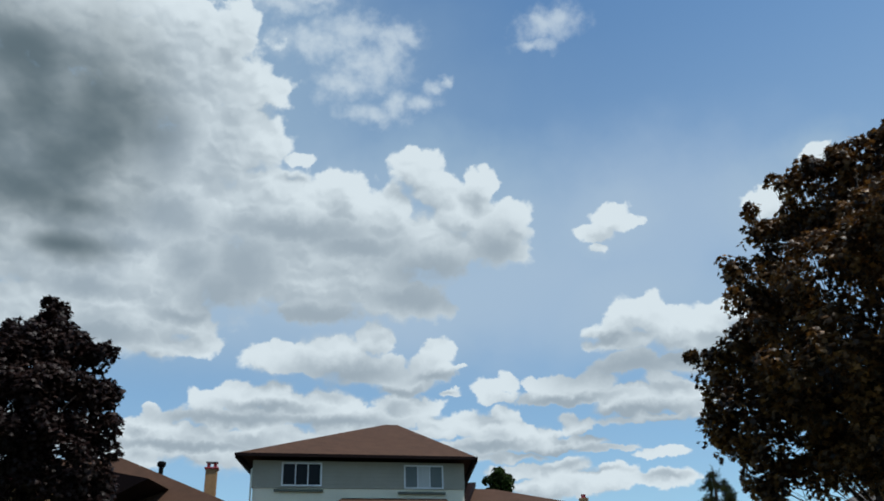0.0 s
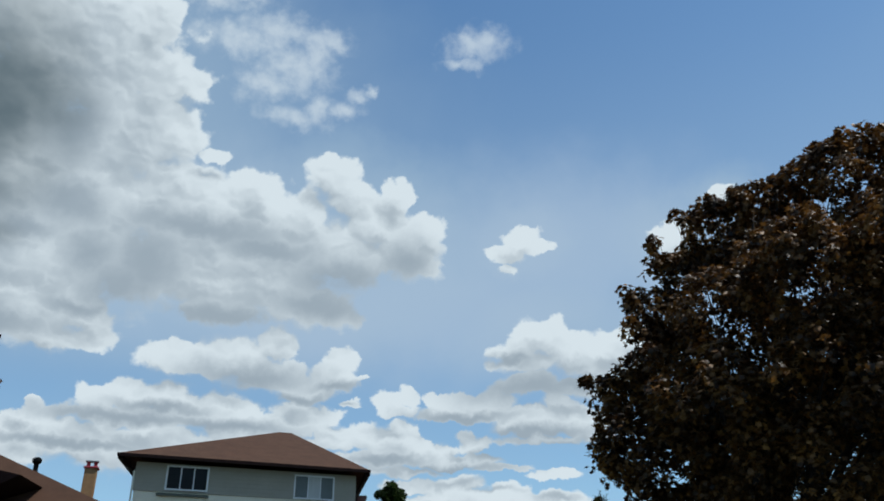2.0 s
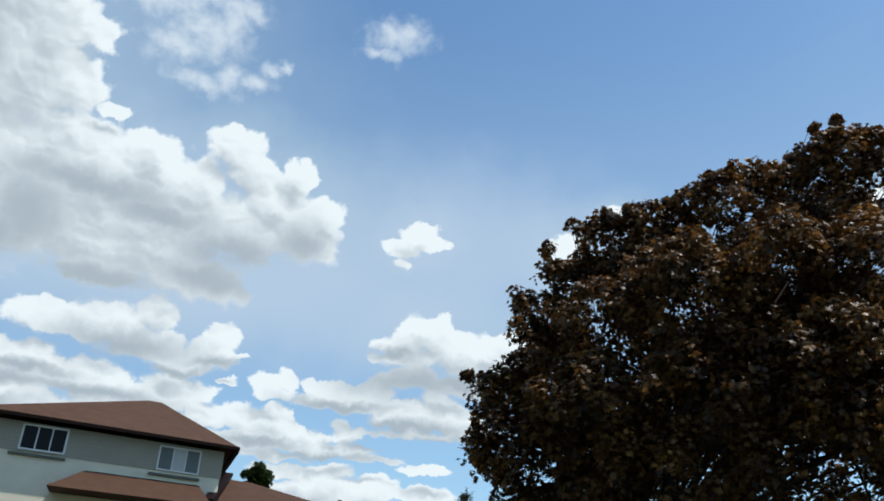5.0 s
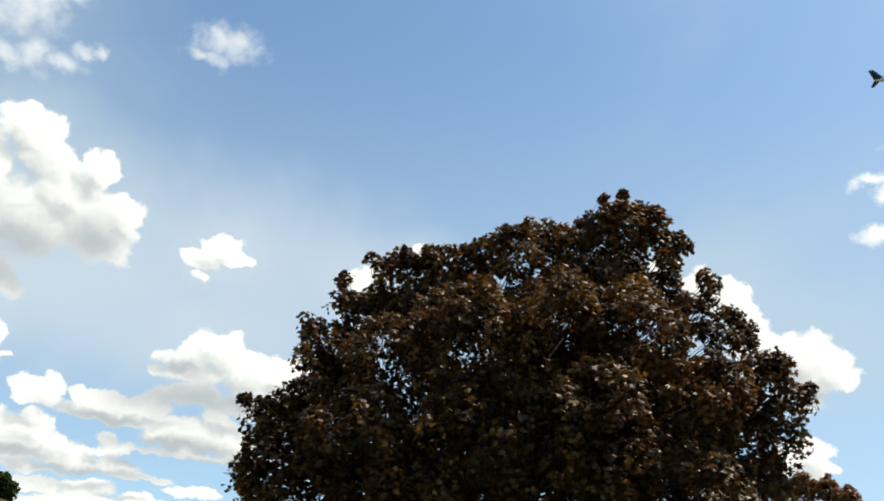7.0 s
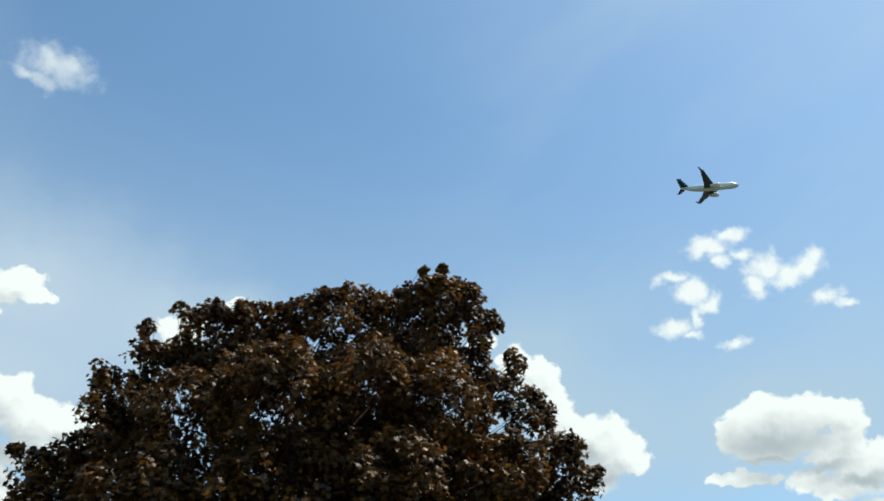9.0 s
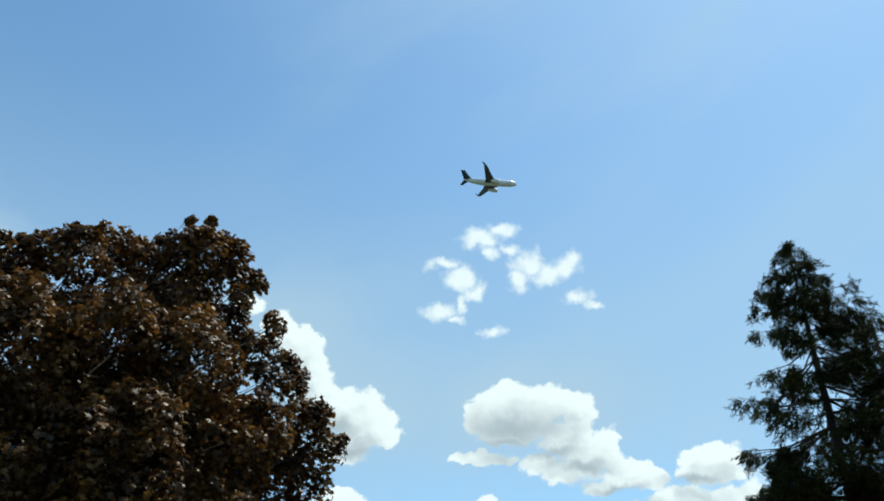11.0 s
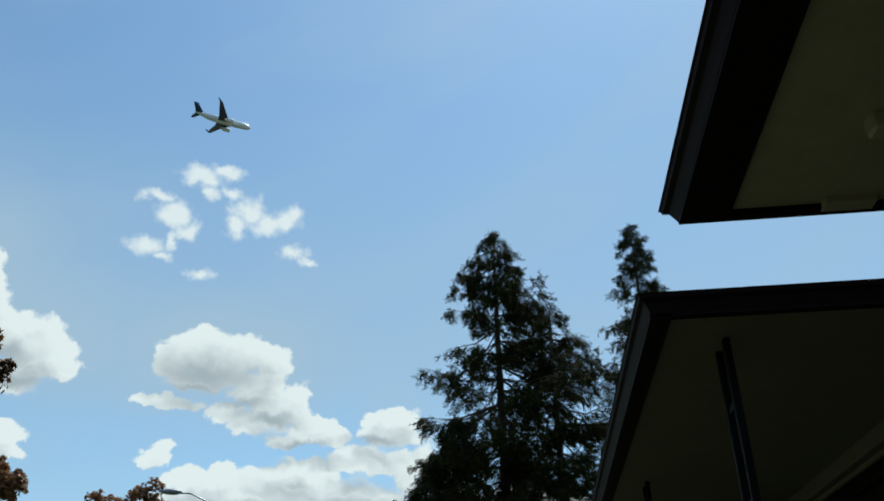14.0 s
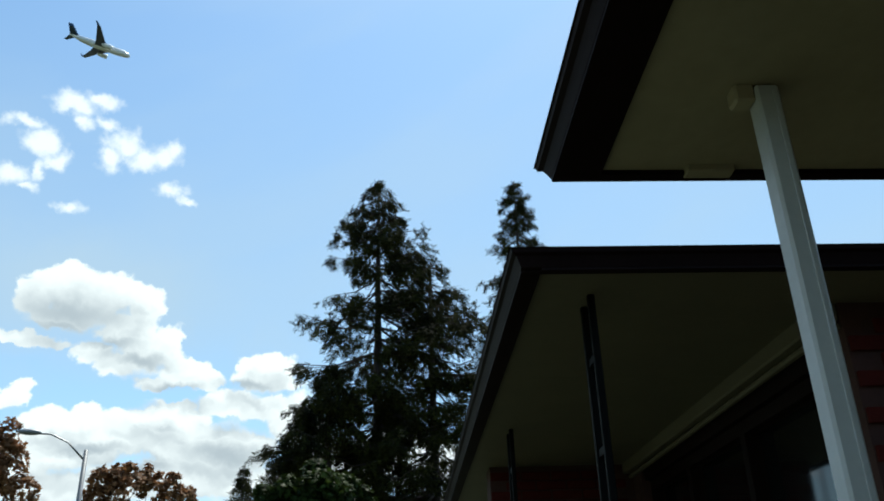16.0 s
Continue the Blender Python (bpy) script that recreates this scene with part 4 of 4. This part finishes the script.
def two_storey():
    left, right = at_angle(-13.67, 11.22, 26.0), at_angle(2.44, 10.76, 27.1)
    turn = math.degrees(math.atan2(right.y - left.y, right.x - left.x))
    width = (right - left).to_2d().length
    h = thing("two_storey_house", (left.x, left.y, ground_height(0, 26)), "two-storey house with grey siding, pale base and brown hip roof", "house", turn=turn)
    e = left.z - ground_height(0, 26)
    wall0, wall1, depth, over = 0.45, width - 0.4, 7.2, 0.45
    part("lower_wall", boxes(((wall0, over, 0), (wall1, over + depth, e - 0.85))), STUCCO, h, "pale stucco wall")
    bm = bmesh.new()
    z, i = e - 0.85, 0
    while z < e - 0.05:
        box(bm, (wall0 - 0.03, over - 0.03 - 0.0, z), (wall1 + 0.03, over + depth, min(z + 0.118, e - 0.02)))
        z += 0.12
    part("siding", bm, SIDING, h, "grey horizontal siding")
    bm = bmesh.new()
    hip_roof(bm, ((0, 0, e + 0.12), (width, 0, e + 0.12), (width, depth + 0.9, e + 0.12), (0, depth + 0.9, e + 0.12)),
             ((width * 0.60, depth * 0.5, e + 1.95), (width * 0.66, depth * 0.5, e + 1.95)))
    part("roof", bm, SHINGLE, h, "brown shingled hip roof")
    part("fascia", boxes(((-0.06, -0.06, e + 0.02), (width + 0.06, 0.06, e + 0.11)), ((-0.06, 0.06, e - 0.03), (0.06, depth + 0.9, e + 0.12)), ((width - 0.06, 0.06, e - 0.03), (width + 0.06, depth + 0.9, e + 0.12))), FASCIA, h, "dark brown gutter")
    window_unit(h, 1.35, 2.5, e - 0.75, e - 0.12, over - 0.02, (DARK_PANE, DARK_PANE, DARK_PANE))
    window_unit(h, 5.2, 6.4, e - 0.8, e - 0.15, over - 0.02, (GREY_PANE, CURTAIN, GREY_PANE))
    bm = bmesh.new()
    hip_roof(bm, ((2.4, -0.9, e - 1.85), (width - 0.6, -0.9, e - 1.85), (width - 0.6, over, e - 1.85), (2.4, over, e - 1.85)), ((3.2, over - 0.1, e - 1.15), (width - 1.0, over - 0.1, e - 1.15)))
    part("porch_canopy", bm, SHINGLE, h, "brown shingled lean-to roof")
    tubes("elbow", [([(0.10, 0.0, e + 0.03), (0.12, 0.08, e - 0.12), (0.40, over - 0.06, e - 0.28)], [0.035] * 3, 6)], FASCIA, h)
    tubes("downspout", [([(0.40, over - 0.06, e - 0.28), (0.42, over - 0.06, 0.2)], [0.03] * 2, 6)], STUCCO, h)
    for ob in h.children_recursive:
        if ob.type == "MESH":
            ob.data.transform(Matrix(((1, 0.19, 0, 0), (0, 1, 0, 0), (0, 0, 1, 0), (0, 0, 0, 1))))


two_storey()


def bungalow():
    g = ground_height(0, 27)
    peak = at_angle(-20.9, 10.95, 27.0)
    h = thing("bungalow", (peak.x, peak.y, g), "bungalow with brown roof, buff chimney and vent pipe", "house", turn=0)
    e = peak.z - g
    bm = bmesh.new()
    hip_roof(bm, ((-8, -1.9, e - 1.9), (4.3, -1.9, e - 1.9), (4.3, 4.5, e - 1.9), (-8, 4.5, e - 1.9)), ((-4, 0, e), (0, 0, e)))
    part("roof", bm, SHINGLE, h, "brown shingled roof")
    part("wall", boxes(((-7.6, -1.5, 0), (3.6, 4.1, e - 1.9))), BUFF, h)
    part("fascia", boxes(((-8.05, -1.97, e - 2.0), (4.36, -1.88, e - 1.88)), ((4.3, -1.88, e - 2.0), (4.38, 4.5, e - 1.88))), FASCIA, h, "dark brown gutter")
    # a dark block whose colour stands for the shade at the cross gable
    bm = bmesh.new()
    front = [(-2.5, -3.0, e - 2.5), (-0.1, -3.0, e - 2.2), (1.94, -3.0, e - 1.19), (0.3, -3.0, e - 0.85), (-2.5, -3.0, e - 0.8)]
    f = [bm.verts.new(q) for q in front]
    k = [bm.verts.new((x, -0.2, z)) for x, y, z in front]
    bm.faces.new(f)
    bm.faces.new(k[::-1])
    for i in range(5):
        j = (i + 1) % 5
        bm.faces.new((f[i], f[j], k[j], k[i]))
    part("gable_shade", bm, FASCIA, h, "dark block coloured for the shade beside the roof slope")
    return h


def chimney():
    c = at_angle(-15.2, 9.26, 27.2)
    top = at_angle(-15.2, 10.35, 27.2).z
    ch = thing("chimney", (c.x, c.y, c.z - 0.7), "buff brick chimney with red clay pot on the bungalow roof", "chimney", turn=10)
    hh = top - c.z + 0.7
    part("stack", boxes(((-0.17, -0.17, 0), (0.17, 0.17, hh)), bevel=0.01), BUFF, ch)
    part("cap", boxes(((-0.21, -0.21, hh), (0.21, 0.21, hh + 0.05)), bevel=0.01), RED, ch, "reddish chimney cap")
    for dx in (-0.1, 0.1):
        part("flue", boxes(((dx - 0.05, -0.05, hh + 0.05), (dx + 0.05, 0.05, hh + 0.2))), RED, ch)
    part("lid", boxes(((-0.18, -0.12, hh + 0.2), (0.18, 0.12, hh + 0.23))), STEEL, ch)


def vent_pipe():
    c = at_angle(-18.37, 10.3, 26.9)
    v = thing("vent_pipe", (c.x, c.y, c.z - 0.3), "black roof vent pipe with cowl", "vent")
    tubes("pipe", [([(0, 0, 0), (0, 0, 0.42)], [0.07, 0.07], 10)], IRON, v)
    tubes("cowl", [([(0, 0, 0.36), (0, 0, 0.40), (0, 0, 0.5), (0, 0, 0.54)], [0.08, 0.13, 0.13, 0.07], 10)], IRON, v)


def red_awning(house):
    c = at_angle(-26.3, 9.3, 23.7)
    a = new("awning")
    a.parent = house
    a.matrix_world = pose(c.x, c.y, c.z, 0, 0, 14)
    bm = bmesh.new()
    p = [bm.verts.new(q) for q in ((-0.55, 0, 0), (0.55, 0, 0), (0.5, 0.5, 0.28), (-0.4, 0.5, 0.28), (-0.55, 0, -0.04), (0.55, 0, -0.04), (0.5, 0.5, 0.24), (-0.4, 0.5, 0.24))]
    for q in ((0, 1, 2, 3), (7, 6, 5, 4), (0, 4, 5, 1), (1, 5, 6, 2), (2, 6, 7, 3), (3, 7, 4, 0)):
        bm.faces.new([p[i] for i in q])
    part("canvas", bm, RED, a, "red awning canvas")
    part("edge", boxes(((-0.57, -0.03, -0.08), (0.57, 0.0, 0.0))), WHITE, a, "white edge strip")
    part("bay", boxes(((-0.6, 0.45, -4.5), (0.9, 2.0, 0.1))), BUFF, a)


red_awning(bungalow())
chimney()
vent_pipe()


def side_house():
    """The lower roof that joins the two-storey house at its far side."""
    a = at_angle(2.1, 9.35, 28.6)
    g = ground_height(0, 28)
    h = thing("side_house", (a.x, a.y, g), "low brown-roofed house beside the two-storey house", "house", turn=2)
    e = a.z - g
    bm = bmesh.new()
    hip_roof(bm, ((-0.6, -1.6, e - 1.3), (4.9, -1.6, e - 1.3), (4.9, 5.0, e - 1.3), (-0.6, 5.0, e - 1.3)), ((0.0, 1.2, e), (0.9, 1.2, e - 0.05)))
    part("roof", bm, SHINGLE, h, "brown shingled roof")
    part("wall", boxes(((-0.2, -1.2, 0), (4.5, 4.6, e - 1.3))), BUFF, h)
    bm = bmesh.new()
    p = [bm.verts.new(q) for q in ((-0.75, -1.75, e - 1.4), (-0.45, -1.75, e - 1.4), (0.2, 0.9, e + 0.04), (-0.1, 0.9, e + 0.04), (-0.75, -1.75, e - 1.1), (-0.45, -1.75, e - 1.1), (0.2, 0.9, e + 0.16), (-0.1, 0.9, e + 0.16))]
    for q in ((0, 1, 2, 3), (7, 6, 5, 4), (0, 4, 5, 1), (1, 5, 6, 2), (2, 6, 7, 3), (3, 7, 4, 0)):
        bm.faces.new([p[i] for i in q])
    part("rake_board", bm, FASCIA, h, "dark rake board")


side_house()


def far_house(az, el, d, wide, label):
    """A house far behind: roof, wall and a chimney that stands over the roofs before it."""
    p = at_angle(az, el, d)
    g = ground_height(p.x, p.y)
    h = thing("far_house", (p.x, p.y, g), label, "house", turn=-az)
    e = p.z - g
    bm = bmesh.new()
    hip_roof(bm, ((-wide, -3.5, e - 1.7), (wide, -3.5, e - 1.7), (wide, 4.0, e - 1.7), (-wide, 4.0, e - 1.7)), ((-wide * 0.5, 0, e), (wide * 0.5, 0, e)))
    part("roof", bm, GREY_SHINGLE, h, "grey-brown shingled roof")
    part("wall", boxes(((-wide + 0.4, -3.1, 0), (wide - 0.4, 3.6, e - 1.7))), BUFF, h)
    part("fascia", boxes(((-wide - 0.03, -3.6, e - 1.8), (wide + 0.03, -3.5, e - 1.66))), WHITE, h, "white eaves board")
    stack = part("chimney", boxes(((-0.25, -0.25, e - 0.6), (0.25, 0.25, e + 0.55)), bevel=0.02), BUFF, h, "buff brick chimney")
    part("flue", boxes(((-0.12, -0.12, e + 0.55), (0.12, 0.12, e + 0.75))), RED, stack)


far_house(9.45, 7.35, 46.0, 5.0, "far bungalow with chimney behind the near roofs")
far_house(34.0, 8.4, 33.0, 5.5, "grey-roofed bungalow behind the maple")


# street lamp --------------------------------------------------------------------------
def street_lamp():
    top = at_angle(69.62, 11.16, 30.0)
    head = at_angle(66.52, 11.96, 30.0)
    base = Vector((top.x, top.y, 0))
    lamp = thing("street_lamp", base, "grey steel cobra-head street lamp", "street lamp")
    H = top.z
    arm = head - top
    tubes("pole", [([(0, 0, 0), (0, 0, H)], [0.10, 0.07], 10)], STEEL, lamp)
    a = Vector((0, 0, H - 0.35))
    b = Vector((arm.x, arm.y, H + arm.z))
    tubes("arm", [([a, a.lerp(b, 0.35) + Vector((0, 0, 0.28)), a.lerp(b, 0.7) + Vector((0, 0, 0.25)), b], [0.035, 0.03, 0.028, 0.025], 6)], STEEL, lamp)
    bm = bmesh.new()
    bmesh.ops.create_uvsphere(bm, u_segments=12, v_segments=6, radius=1.0)
    d = arm.normalized()
    m = Matrix.Translation(b + d * 0.15) @ Matrix.Rotation(math.atan2(d.y, d.x), 4, "Z") @ Matrix.Diagonal((0.36, 0.15, 0.10, 1))
    bmesh.ops.transform(bm, matrix=m, verts=bm.verts)
    part("head", bm, STEEL, lamp, "cobra lamp head", True)


street_lamp()


# the airliner overhead --------------------------------------------------------------------
def airliner():
    d, az, el = 474.0, 65.9, 36.5
    p = at_angle(az, el, d)
    jet = thing("airliner", p, "white twin-engined airliner with navy tail in flight", "aeroplane", turn=90 - 147 + 0)
    stations = [(19.4, 0.05, -0.6), (18.9, 0.9, -0.5), (17.6, 1.65, -0.2), (15.2, 2.25, 0), (10, 2.4, 0), (-5, 2.4, 0), (-11, 1.9, 0.4), (-16, 1.0, 1.1), (-18.6, 0.2, 1.5)]
    tubes("fuselage", [([(x, 0, z) for x, r, z in stations], [r for x, r, z in stations], 20)], PLANE_WHITE, jet)

    def blade(name, pts, thick, mat, label=""):
        bm = bmesh.new()
        n = Vector(thick)
        lo = [bm.verts.new(Vector(q) - n) for q in pts]
        hi = [bm.verts.new(Vector(q) + n) for q in pts]
        bm.faces.new(lo[::-1])
        bm.faces.new(hi)
        for i in range(len(pts)):
            j = (i + 1) % len(pts)
            bm.faces.new((lo[i], lo[j], hi[j], hi[i]))
        return part(name, bm, mat, jet, label)

    for s in (-1, 1):
        blade("wing", [(6.6, 1.6 * s, -1.3), (-3.4, 1.6 * s, -1.3), (-3.8, 6.5 * s, -0.9), (-6.4, 18.2 * s, 0.9), (-4.4, 18.5 * s, 0.9), (1.9, 6.5 * s, -0.9)], (0, 0, 0.28), PLANE_GREY, "dark grey wing")
        blade("winglet", [(-4.6, 18.4 * s, 0.9), (-6.4, 18.4 * s, 0.9), (-7.8, 19.1 * s, 3.4), (-7.0, 19.1 * s, 3.4)], (0, 0.08, 0), PLANE_NAVY)
        blade("tailplane", [(-13.8, 0.6 * s, 1.4), (-18.2, 0.6 * s, 1.4), (-20.2, 7.6 * s, 2.1), (-18.4, 7.8 * s, 2.1)], (0, 0, 0.12), PLANE_NAVY)
        st = [(6.4, 1.2), (6.0, 1.4), (3.4, 1.45), (1.0, 1.0), (0.2, 0.6)]
        tubes("engine", [([(x, 5.6 * s, -2.5) for x, r in st], [r for x, r in st], 14)], PLANE_WHITE, jet)
    blade("fin", [(-10.8, 0, 1.8), (-13.6, 0, 3.2), (-17.6, 0, 9.6), (-20.4, 0, 9.6), (-18.4, 0, 1.8)], (0, 0.14, 0), PLANE_NAVY, "navy tail fin")


airliner()
